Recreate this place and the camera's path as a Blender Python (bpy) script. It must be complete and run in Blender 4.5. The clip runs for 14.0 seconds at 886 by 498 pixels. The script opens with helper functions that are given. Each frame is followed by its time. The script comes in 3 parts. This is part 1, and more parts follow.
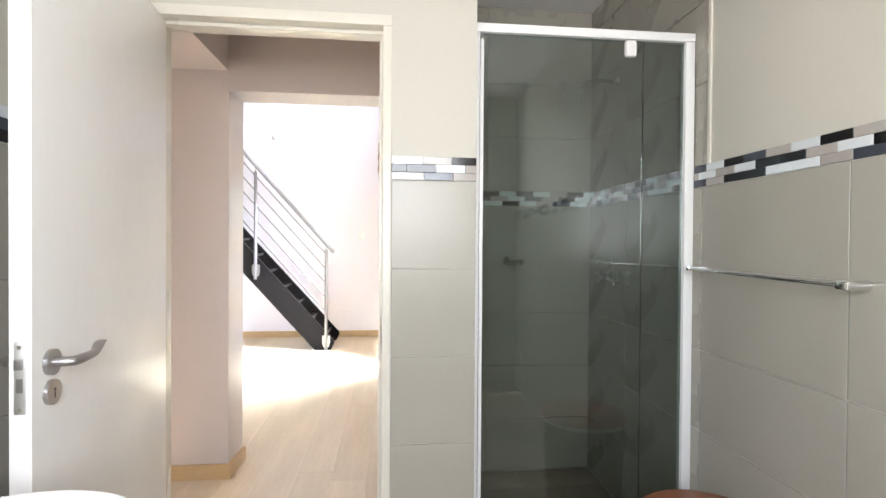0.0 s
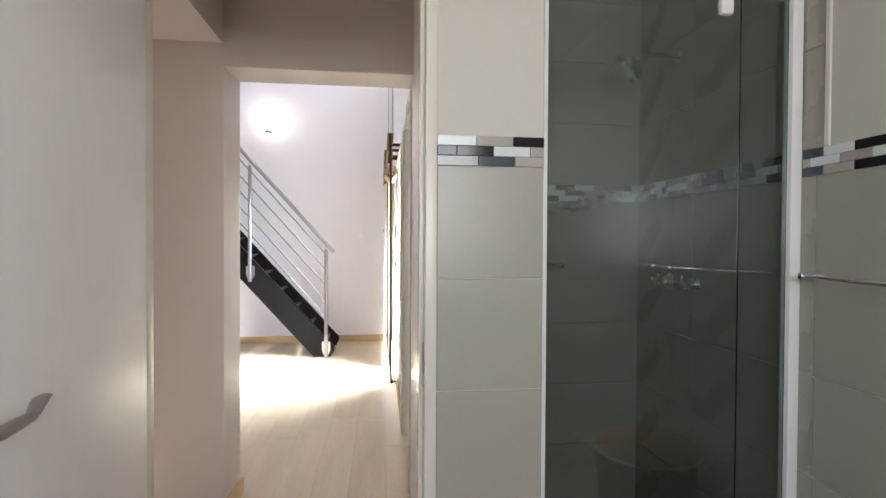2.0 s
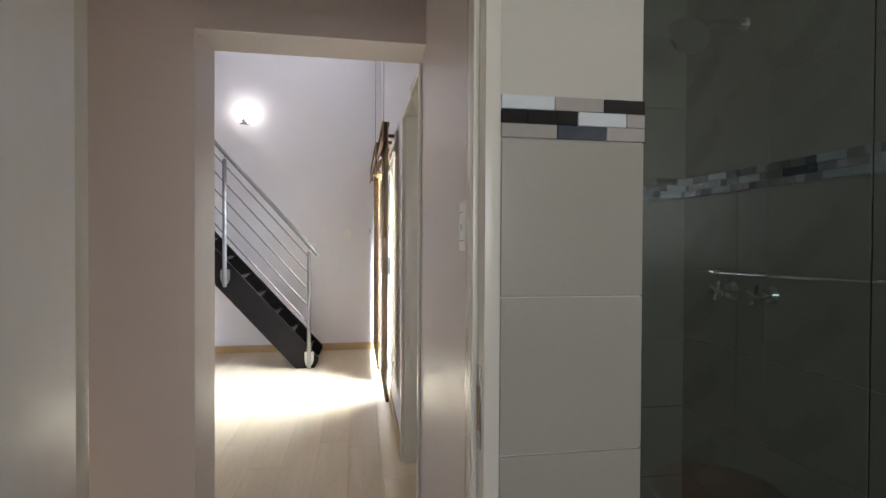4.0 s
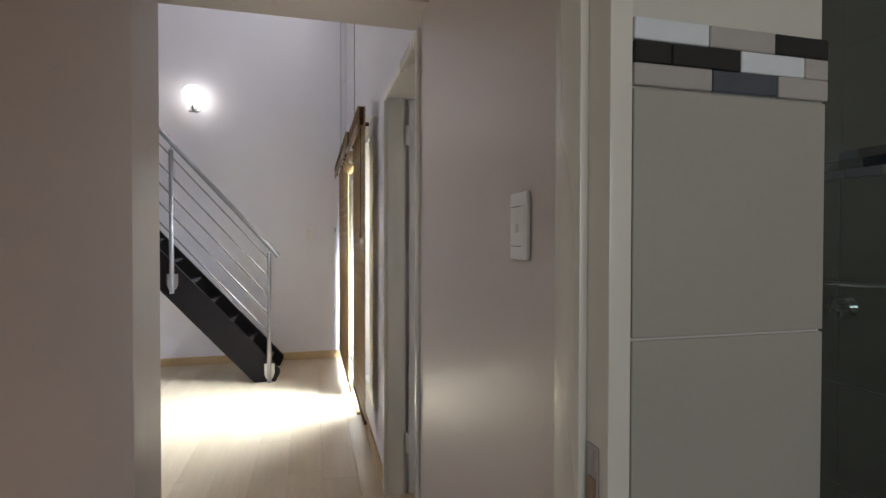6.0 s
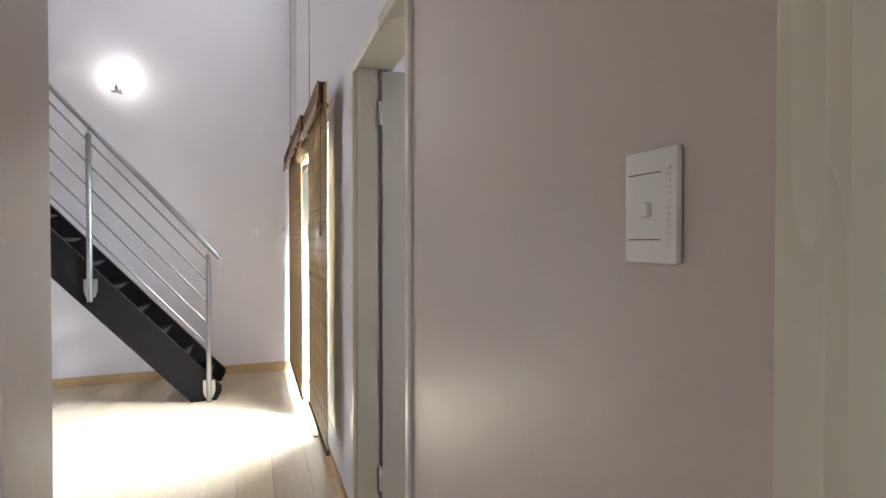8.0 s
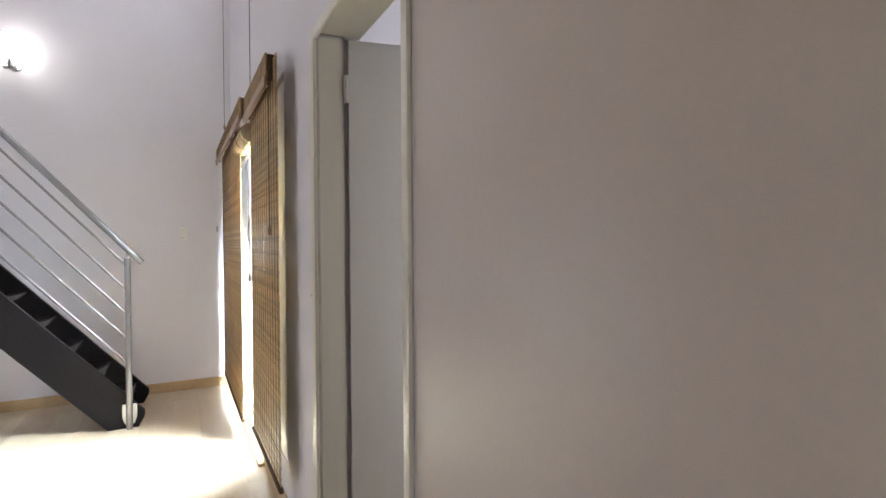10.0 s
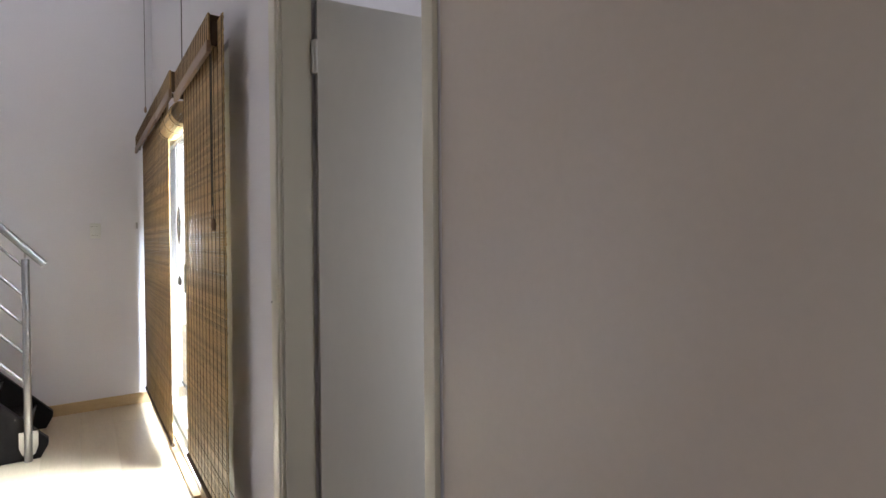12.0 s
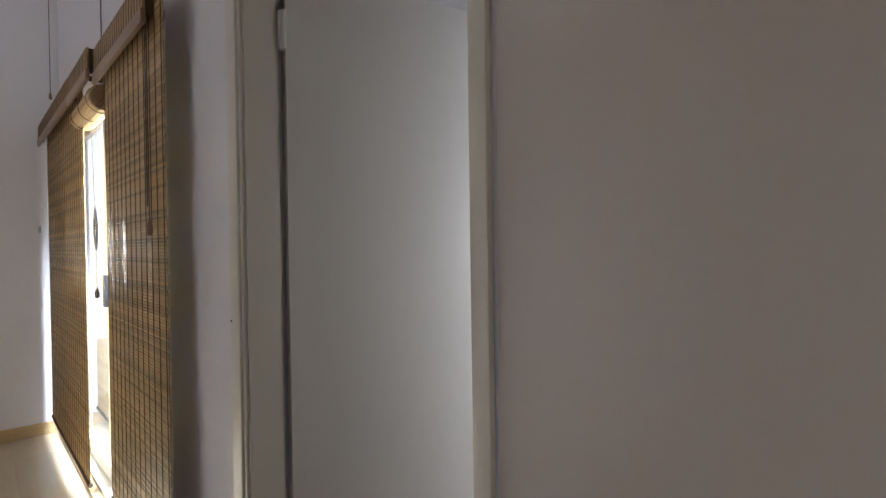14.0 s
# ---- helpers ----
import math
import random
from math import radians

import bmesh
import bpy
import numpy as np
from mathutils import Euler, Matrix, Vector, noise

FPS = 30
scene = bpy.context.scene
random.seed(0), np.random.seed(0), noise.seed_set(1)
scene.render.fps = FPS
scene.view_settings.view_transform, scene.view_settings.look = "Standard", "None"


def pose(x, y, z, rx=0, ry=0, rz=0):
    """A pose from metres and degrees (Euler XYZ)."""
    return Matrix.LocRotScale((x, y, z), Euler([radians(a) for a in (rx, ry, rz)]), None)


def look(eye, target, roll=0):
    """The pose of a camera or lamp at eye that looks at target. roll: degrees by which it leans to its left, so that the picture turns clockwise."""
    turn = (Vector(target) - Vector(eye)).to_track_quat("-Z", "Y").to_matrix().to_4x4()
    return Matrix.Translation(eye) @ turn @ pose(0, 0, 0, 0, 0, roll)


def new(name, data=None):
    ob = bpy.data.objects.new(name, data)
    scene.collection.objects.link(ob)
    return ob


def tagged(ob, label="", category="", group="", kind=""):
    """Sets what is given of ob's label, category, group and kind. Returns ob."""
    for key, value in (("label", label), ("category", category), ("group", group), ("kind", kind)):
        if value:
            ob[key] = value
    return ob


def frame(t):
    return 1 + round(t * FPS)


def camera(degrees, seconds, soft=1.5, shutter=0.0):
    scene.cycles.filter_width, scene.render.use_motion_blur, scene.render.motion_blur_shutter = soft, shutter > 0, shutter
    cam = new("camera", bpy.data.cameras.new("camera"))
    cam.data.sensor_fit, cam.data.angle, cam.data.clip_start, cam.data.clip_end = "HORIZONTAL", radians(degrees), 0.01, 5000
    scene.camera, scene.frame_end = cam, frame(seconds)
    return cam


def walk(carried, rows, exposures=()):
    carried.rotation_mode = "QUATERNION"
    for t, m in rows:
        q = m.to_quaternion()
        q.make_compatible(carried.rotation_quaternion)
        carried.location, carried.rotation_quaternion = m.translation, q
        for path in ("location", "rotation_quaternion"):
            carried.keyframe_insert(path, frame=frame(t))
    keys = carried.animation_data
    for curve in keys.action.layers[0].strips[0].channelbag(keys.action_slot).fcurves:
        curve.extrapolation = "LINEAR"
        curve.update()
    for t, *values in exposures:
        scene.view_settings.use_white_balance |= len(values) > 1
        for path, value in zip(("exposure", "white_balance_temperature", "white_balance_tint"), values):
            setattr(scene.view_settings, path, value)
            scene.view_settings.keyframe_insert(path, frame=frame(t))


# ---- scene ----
cam = camera(82.1, 14.0)
PATH = [
    (0, (-0.009, -0.032, 1.28), (0.198, 1.957, 1.258), 0.4),
    (0.5, (-0.058, 0.061, 1.286), (0.148, 2.05, 1.26), 0.4),
    (1, (-0.1, 0.155, 1.291), (0.115, 2.143, 1.264), 0.4),
    (1.5, (-0.124, 0.245, 1.291), (0.102, 2.233, 1.265), 0.4),
    (2, (-0.151, 0.36, 1.292), (0.089, 2.345, 1.263), 0.3),
    (2.5, (-0.183, 0.472, 1.294), (0.066, 2.456, 1.265), 0.4),
    (5, (-0.326, 0.981, 1.301), (0.085, 2.938, 1.273), 0.1),
    (5.5, (-0.355, 1.084, 1.308), (0.098, 3.032, 1.277), 0.1),
    (6, (-0.371, 1.172, 1.31), (0.126, 3.109, 1.279), 0.1),
    (6.5, (-0.385, 1.283, 1.31), (0.155, 3.209, 1.28), 0.1),
    (7, (-0.412, 1.39, 1.314), (0.18, 3.3, 1.284), 0.0),
    (7.5, (-0.42, 1.5, 1.305), (0.225, 3.393, 1.277), 0.1),
    (8, (-0.412, 1.593, 1.299), (0.284, 3.467, 1.27), -0.0),
    (10.5, (-0.476, 2.019, 1.29), (0.511, 3.758, 1.263), -0.3),
    (11, (-0.494, 2.096, 1.293), (0.552, 3.8, 1.263), -0.2),
    (11.5, (-0.494, 2.167, 1.278), (0.61, 3.835, 1.253), -0.4),
    (12, (-0.49, 2.243, 1.28), (0.669, 3.873, 1.253), -0.4),
    (12.5, (-0.489, 2.313, 1.289), (0.723, 3.904, 1.262), -0.4),
    (13, (-0.491, 2.372, 1.293), (0.776, 3.919, 1.27), -0.5),
    (13.5, (-0.498, 2.438, 1.298), (0.822, 3.941, 1.273), -0.6),
    (14, (-0.511, 2.497, 1.288), (0.86, 3.953, 1.27), -0.8),
]
walk(cam, [(t, look(e, g, r)) for t, e, g, r in PATH],
     exposures=[(0, 1.95), (1.0, 1.62), (2.0, 1.15), (2.5, 0.9), (5.0, 0.15), (6.0, -0.02), (7.0, 0.22), (8.0, 0.5), (10.5, 0.45), (11.5, 0.12), (12.5, -0.1), (14.0, -0.35)])

# ---- light ----
world = bpy.data.worlds.new("world")
scene.world = world
world.use_nodes = True
wn, wl = world.node_tree.nodes, world.node_tree.links
sky = wn.new("ShaderNodeTexSky")
sky.sky_type, sky.sun_disc = 'NISHITA', False
sky.sun_elevation, sky.sun_rotation = radians(58), radians(250)
wn["Background"].inputs["Strength"].default_value = 0.15
wl.new(sky.outputs[0], wn["Background"].inputs["Color"])


def lamp(name, kind, m, energy, colour, **kw):
    data = bpy.data.lights.new(name, kind)
    data.energy, data.color = energy, colour
    for k, v in kw.items():
        if k == "size": data.size = v
        if k == "size_y": data.size_y = v
        if k == "angle": data.angle = v
        if k == "spread": data.spread = v
        if k == "shape": data.shape = v
    ob = new(name, data)
    ob.matrix_world = m
    return ob


lamp("sun", 'SUN', look((-8, -3, 14), (0, 0, 0)), 5.0, (1, 0.96, 0.9), angle=radians(0.5))
# daylight through the sliding door, the high window over it, and the bathroom window
lamp("door_daylight", 'AREA', look((0.50, 5.22, 1.88), (-0.95, 5.43, 0.0)), 265, (0.76, 0.88, 1.0), shape='RECTANGLE', size=0.70, size_y=0.75, spread=radians(120))
lamp("high_window_daylight", 'AREA', look((0.17, 5.35, 4.33), (-2.2, 6.0, 1.6)), 26, (0.9, 0.92, 1.0), shape='RECTANGLE', size=1.35, size_y=0.55)
lamp("bathroom_daylight", 'AREA', look((-0.02, -0.92, 1.65), (-0.02, 1.7, 1.3)), 13, (0.96, 0.96, 1.0), shape='RECTANGLE', size=1.14, size_y=0.95)
# fill lamp added to even out the bathroom's side walls
lamp("bathroom_side_fill", 'AREA', look((-0.89, -0.45, 1.65), (1.1, 0.4, 1.2)), 0.8, (0.94, 0.95, 1.0), shape='RECTANGLE', size=0.68, size_y=0.85)
# weak warm fill added at the hall's unseen left end
lamp("hall_fill", 'AREA', look((-2.32, 2.3, 1.1), (0, 2.3, 1.3)), 0.1, (1.0, 0.84, 0.76), shape='RECTANGLE', size=0.8, size_y=1.9)
# fill lamp added to brighten the bedroom door leaf; no window stands behind it
lamp("bedroom_fill", 'AREA', look((2.45, 2.2, 1.4), (0.5, 3.7, 0.9)), 31, (0.92, 0.94, 1.0), shape='RECTANGLE', size=1.0, size_y=1.0, spread=radians(95))


# ---- materials ----
def material(name, colour, rough=0.5, metal=0.0, var=0.06, scale=3.0, fine=60.0, bump=0.05, stretch=(1, 1, 1), dark=None,
             random_tint=0.0, transmission=0.0, spec=0.5, coat=0.0):
    m = bpy.data.materials.new(name)
    m.use_nodes = True
    n, l = m.node_tree.nodes, m.node_tree.links
    p = n["Principled BSDF"]
    p.inputs["Metallic"].default_value = metal
    p.inputs["Transmission Weight"].default_value = transmission
    p.inputs["Specular IOR Level"].default_value = spec
    p.inputs["Coat Weight"].default_value = coat
    p.inputs["Coat Roughness"].default_value = 0.12
    tc = n.new("ShaderNodeTexCoord")
    mp = n.new("ShaderNodeMapping")
    mp.inputs["Scale"].default_value = stretch
    l.new(tc.outputs["Object"], mp.inputs["Vector"])
    big, small = n.new("ShaderNodeTexNoise"), n.new("ShaderNodeTexNoise")
    for t, s, d in ((big, scale, 4), (small, fine, 3)):
        t.inputs["Scale"].default_value, t.inputs["Detail"].default_value = s, d
        l.new(mp.outputs[0], t.inputs["Vector"])
    both = n.new("ShaderNodeMath")
    both.operation = 'MULTIPLY_ADD'
    both.inputs[1].default_value = 0.6
    half = n.new("ShaderNodeMath")
    half.operation = 'MULTIPLY'
    half.inputs[1].default_value = 0.4
    l.new(small.outputs["Fac"], half.inputs[0])
    l.new(big.outputs["Fac"], both.inputs[0])
    l.new(half.outputs[0], both.inputs[2])
    fac = both.outputs[0]
    if random_tint:
        info = n.new("ShaderNodeObjectInfo")
        add = n.new("ShaderNodeMath")
        add.operation = 'MULTIPLY_ADD'
        add.inputs[1].default_value = random_tint
        l.new(info.outputs["Random"], add.inputs[0])
        sub = n.new("ShaderNodeMath")
        sub.operation = 'ADD'
        sub.inputs[1].default_value = -random_tint / 2
        l.new(fac, add.inputs[2])
        l.new(add.outputs[0], sub.inputs[0])
        fac = sub.outputs[0]
    ramp = n.new("ShaderNodeValToRGB")
    ramp.color_ramp.elements[0].position, ramp.color_ramp.elements[1].position = 0.3, 0.7
    lo = dark or [c * (1 - var) for c in colour]
    ramp.color_ramp.elements[0].color = (*lo, 1)
    ramp.color_ramp.elements[1].color = (*[min(1, c * (1 + var)) for c in colour], 1)
    l.new(fac, ramp.inputs[0])
    l.new(ramp.outputs[0], p.inputs["Base Color"])
    rr = n.new("ShaderNodeMapRange")
    rr.inputs["To Min"].default_value, rr.inputs["To Max"].default_value = max(0.02, rough * 0.8), min(1, rough * 1.2)
    l.new(big.outputs["Fac"], rr.inputs["Value"])
    l.new(rr.outputs[0], p.inputs["Roughness"])
    if bump:
        b = n.new("ShaderNodeBump")
        b.inputs["Strength"].default_value, b.inputs["Distance"].default_value = bump, 0.01
        l.new(small.outputs["Fac"], b.inputs["Height"])
        l.new(b.outputs[0], p.inputs["Normal"])
    return m


def glass(name, colour, rough=0.0, ior=1.45):
    m = bpy.data.materials.new(name)
    m.use_nodes = True
    p = m.node_tree.nodes["Principled BSDF"]
    p.inputs["Base Color"].default_value = (*colour, 1)
    p.inputs["Roughness"].default_value = rough
    p.inputs["Transmission Weight"].default_value = 1.0
    p.inputs["IOR"].default_value = ior
    return m


def emitter(name, colour, strength):
    m = bpy.data.materials.new(name)
    m.use_nodes = True
    p = m.node_tree.nodes["Principled BSDF"]
    p.inputs["Emission Color"].default_value = (*colour, 1)
    p.inputs["Emission Strength"].default_value = strength
    return m


PLASTER_BATH = material("cream plaster", (0.56, 0.54, 0.475), 0.55, var=0.03, scale=2, fine=90, bump=0.04)
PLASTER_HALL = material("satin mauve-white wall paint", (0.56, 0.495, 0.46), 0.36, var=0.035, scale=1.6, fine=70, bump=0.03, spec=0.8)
PLASTER_LIVING = material("matt off-white wall paint", (0.755, 0.735, 0.785), 0.6, var=0.03, scale=1.5, fine=80, bump=0.04)
CEILING = material("white ceiling paint", (0.78, 0.76, 0.74), 0.8, var=0.03)
GLOSS_WHITE = material("white gloss timber paint", (0.68, 0.65, 0.57), 0.28, var=0.006, scale=2, fine=40, bump=0.008, stretch=(1, 1, 0.2))
LEAF_WHITE = material("eggshell door paint", (0.84, 0.83, 0.81), 0.33, var=0.025, scale=2, fine=40, bump=0.02, stretch=(1, 1, 0.3))
ALU_WHITE = material("white powder-coated aluminium", (0.80, 0.81, 0.80), 0.3, var=0.02, bump=0)
TILE = material("greige ceramic wall tile", (0.37, 0.354, 0.302), 0.30, var=0.04, scale=4, fine=120, bump=0.012, random_tint=0.15)
TILE_SHOWER = material("beige ceramic shower tile", (0.35, 0.33, 0.28), 0.28, var=0.006, scale=4, fine=120, bump=0.012, random_tint=0.15)
GROUT = material("pale grout", (0.66, 0.64, 0.60), 0.9, var=0.08, fine=200, bump=0.1)
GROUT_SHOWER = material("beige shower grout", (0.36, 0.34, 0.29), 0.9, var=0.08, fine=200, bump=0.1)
TILE_FLOOR = material("mottled brown floor tile", (0.30, 0.25, 0.20), 0.4, var=0.3, scale=5, fine=30, random_tint=0.2)
M_BLACK = material("black glass mosaic", (0.012, 0.011, 0.012), 0.12, var=0.3, bump=0.01, random_tint=0.4)
M_WHITE = material("pale blue-white glass mosaic", (0.68, 0.72, 0.74), 0.12, var=0.05, bump=0.01, random_tint=0.4)
M_GREIGE = material("greige glass mosaic", (0.40, 0.37, 0.34), 0.15, var=0.08, bump=0.01, random_tint=0.4)
M_SLATE = material("slate blue glass mosaic", (0.06, 0.07, 0.09), 0.14, var=0.2, bump=0.01, random_tint=0.4)
STEEL = material("brushed stainless steel", (0.42, 0.41, 0.41), 0.3, 1.0, var=0.06, fine=200, bump=0.02, stretch=(1, 1, 6))
SATIN = material("pale satin steel", (0.72, 0.72, 0.71), 0.42, 1.0, var=0.05, fine=200, bump=0.01)
RAIL_STEEL = material("dull brushed rail steel", (0.30, 0.295, 0.30), 0.34, 1.0, var=0.06, fine=200, bump=0.02, stretch=(1, 1, 6))
CHROME = material("polished chrome", (0.80, 0.80, 0.80), 0.07, 1.0, var=0.03, bump=0)
DARK_WOOD = material("black-brown stained stair timber", (0.007, 0.0055, 0.006), 0.5, var=0.4, scale=4, fine=60, bump=0.05, spec=0.16)
TREAD = material("polished black-brown tread", (0.018, 0.013, 0.013), 0.2, var=0.3, scale=4, fine=60, bump=0.02)
LAMINATE = material("pale maple laminate", (0.62, 0.51, 0.365), 0.30, scale=2.5, fine=26, bump=0.02, stretch=(6, 0.5, 6),
                    dark=(0.53, 0.415, 0.275), random_tint=0.18, coat=0.15)
SKIRT = material("maple veneer skirting", (0.56, 0.40, 0.22), 0.4, scale=3, fine=30, bump=0.03, stretch=(1, 1, 5), dark=(0.46, 0.31, 0.16))
PLASTIC = material("white switch plastic", (0.80, 0.79, 0.78), 0.3, var=0.02, bump=0)
CERAMIC = material("white glazed ceramic", (0.82, 0.82, 0.81), 0.1, var=0.02, bump=0)
BAMBOO_VAL = material("honey bamboo weave", (0.36, 0.22, 0.09), 0.5, var=0.25, scale=20, fine=150, bump=0.15, stretch=(1, 0.3, 3))
VAL_BOARD = material("planed brown timber rail", (0.26, 0.16, 0.10), 0.4, var=0.2, scale=8, fine=80, stretch=(6, 0.4, 6))
STRING = material("dark brown cord", (0.08, 0.045, 0.022), 0.8, var=0.2)
CORD = material("grey blind cord", (0.10, 0.09, 0.08), 0.8)
BLACK_PLASTIC = material("black plastic", (0.012, 0.012, 0.014), 0.35)
RUST_WOOD = material("red-brown polished wood", (0.30, 0.095, 0.04), 0.3, scale=6, fine=40, var=0.4, stretch=(3, 1, 1))
WICKER = material("brown wicker", (0.14, 0.07, 0.035), 0.6, var=0.3, scale=30, fine=120, bump=0.4, stretch=(1, 1, 4))
RIM_PALE = material("pale plastic edge band", (0.62, 0.55, 0.45), 0.4)
PAVING = material("pale concrete paving", (0.50, 0.48, 0.45), 0.85, var=0.15, scale=2, fine=50, bump=0.2)
OUT_WALL = material("pale plaster of the added outside wall", (0.80, 0.79, 0.76), 0.8, var=0.08)
SHOWER_GLASS = glass("grey-green tinted glass", (0.36, 0.43, 0.41), ior=1.7)
CLEAR_GLASS = glass("clear glass", (0.96, 0.98, 0.97))
BACKDROP_GLOW = emitter("glowing white backdrop", (0.95, 0.98, 1.0), 2.2)
LAMP_GLASS = emitter("lit opal glass", (1.0, 0.96, 0.90), 5)

# bamboo lets some light through
BAMBOO = material("honey bamboo slat", (0.46, 0.30, 0.13), 0.45, var=0.3, scale=6, fine=60, bump=0.1, stretch=(4, 0.6, 4), random_tint=0.5)
_n, _l = BAMBOO.node_tree.nodes, BAMBOO.node_tree.links
_tr, _mx = _n.new("ShaderNodeBsdfTranslucent"), _n.new("ShaderNodeMixShader")
_tr.inputs["Color"].default_value = (0.45, 0.29, 0.13, 1)
_mx.inputs[0].default_value = 0.10
_l.new(_n["Principled BSDF"].outputs[0], _mx.inputs[1])
_l.new(_tr.outputs[0], _mx.inputs[2])
_l.new(_mx.outputs[0], _n["Material Output"].inputs["Surface"])


# ---- building helpers ----
ORG = {}


def box(bm, x0, x1, y0, y1, z0, z1, bevel=0.0):
    v = [bm.verts.new((x, y, z)) for x in (x0, x1) for y in (y0, y1) for z in (z0, z1)]
    fs = [bm.faces.new([v[i] for i in q]) for q in
          ((0, 1, 3, 2), (4, 6, 7, 5), (0, 4, 5, 1), (2, 3, 7, 6), (0, 2, 6, 4), (1, 5, 7, 3))]
    if bevel:
        es = list({e for f in fs for e in f.edges})
        bmesh.ops.bevel(bm, geom=es, offset=bevel, segments=2, affect='EDGES', profile=0.6)
    return bm


def B(*a, **k):
    return box(bmesh.new(), *a, **k)


def rod(bm, p0, p1, r0, r1=None, seg=16):
    p0, p1 = Vector(p0), Vector(p1)
    d = p1 - p0
    m = Matrix.Translation((p0 + p1) / 2) @ d.to_track_quat('Z', 'Y').to_matrix().to_4x4()
    bmesh.ops.create_cone(bm, cap_ends=True, segments=seg, radius1=r0, radius2=r0 if r1 is None else r1, depth=d.length, matrix=m)
    return bm


def tube(bm, pts, radii, seg=12, flat=1.0):
    """A swept round section along pts; flat squeezes it along z."""
    rings = []
    pts = [Vector(p) for p in pts]
    for i, p in enumerate(pts):
        d = (pts[min(i + 1, len(pts) - 1)] - pts[max(i - 1, 0)]).normalized()
        side = d.cross(Vector((0, 0, 1)))
        side = side.normalized() if side.length > 1e-4 else Vector((1, 0, 0))
        up = side.cross(d)
        r = radii[i] if isinstance(radii, (list, tuple)) else radii
        f = flat[i] if isinstance(flat, (list, tuple)) else flat
        rings.append([bm.verts.new(p + side * math.cos(a) * r + up * math.sin(a) * r * f)
                      for a in (2 * math.pi * k / seg for k in range(seg))])
    for a, b in zip(rings, rings[1:]):
        for k in range(seg):
            bm.faces.new((a[k], a[(k + 1) % seg], b[(k + 1) % seg], b[k]))
    bm.faces.new(rings[0][::-1]), bm.faces.new(rings[-1])
    return bm


def prism(bm, pts, y0, y1):
    """The outline pts, in x and z, from y0 to y1."""
    a, b = [bm.verts.new((x, y0, z)) for x, z in pts], [bm.verts.new((x, y1, z)) for x, z in pts]
    bm.faces.new(a), bm.faces.new(b[::-1])
    for i in range(len(pts)):
        j = (i + 1) % len(pts)
        bm.faces.new((a[i], b[i], b[j], a[j]))
    return bm


def lathe(bm, c, profile, seg=40, sx=1.0, sy=1.0):
    """Turns (radius, z) pairs round an upright axis through c."""
    rings = [[bm.verts.new((c[0] + r * sx * math.cos(2 * math.pi * k / seg), c[1] + r * sy * math.sin(2 * math.pi * k / seg), c[2] + z))
              for k in range(seg)] for r, z in profile]
    for a, b in zip(rings, rings[1:]):
        for k in range(seg):
            bm.faces.new((a[k], a[(k + 1) % seg], b[(k + 1) % seg], b[k]))
    bm.faces.new(rings[0][::-1]), bm.faces.new(rings[-1])
    return bm


def mesh_of(name, bm, mat, smooth=False):
    bmesh.ops.recalc_face_normals(bm, faces=bm.faces)
    if smooth:
        for f in bm.faces:
            f.smooth = True
        for e in bm.edges:
            if len(e.link_faces) == 2 and e.calc_face_angle(0) > 0.7:
                e.smooth = False
    me = bpy.data.meshes.new(name)
    bm.to_mesh(me)
    bm.free()
    me.materials.append(mat)
    return me


def structure(name, bm, mat, label, category):
    ob = new(name, mesh_of(name, bm, mat))
    ORG[ob] = Vector((0, 0, 0))
    return tagged(ob, label, category, kind="structure")


def thing(name, label, category, at=(0, 0, 0), group="", kind=""):
    ob = new(name)
    ob.location = at
    ob.empty_display_size = 0.1
    ORG[ob] = Vector(at)
    return tagged(ob, label, category, group, kind)


def part(name, bm, mat, parent, label="", smooth=True):
    bmesh.ops.translate(bm, verts=bm.verts, vec=-ORG[parent])
    ob = new(name, mesh_of(name, bm, mat, smooth))
    ob.parent = parent
    ORG[ob] = ORG[parent]
    return tagged(ob, label) if label else ob


def piece(name, me, parent, at, rz=0.0):
    """One more object on a shared mesh, under parent."""
    ob = new(name, me)
    ob.parent = parent
    ob.location = Vector(at) - ORG[parent]
    ob.rotation_euler = (0, 0, rz)
    return ob


# ---- large structure ----
H1, H2 = 2.6, 4.8            # ceiling of the small rooms, of the living room
YD, YH = 1.708, 1.80         # bathroom door wall, its two faces
LX0, LX1 = -0.772, -0.036    # bathroom door, clear opening
floor = structure("floor", B(-3.4, 0.15, 1.70, 7.2, -0.1, -0.012), GROUT, "pale maple laminate plank floor with a satin sheen", "floor")
bath_floor = structure("floor_bathroom", B(-1.0, 1.3, -1.05, 1.70, -0.1, -0.01), GROUT, "mottled brown bathroom floor tiles", "floor")
shower_floor = structure("floor_shower", B(0.15, 1.3, 1.70, 2.95, -0.1, -0.015), GROUT, "mottled brown shower floor tiles", "floor")
# unseen bay, added so the bedroom fill lamp can reach the leaf
structure("floor_bedroom_bay", B(1.3, 2.6, 1.4, 2.95, -0.1, 0.0), LAMINATE, "pale laminate bedroom floor", "floor")
structure("floor_bedroom", B(0.15, 2.6, 2.95, 4.25, -0.1, 0.0), LAMINATE, "pale laminate bedroom floor", "floor")

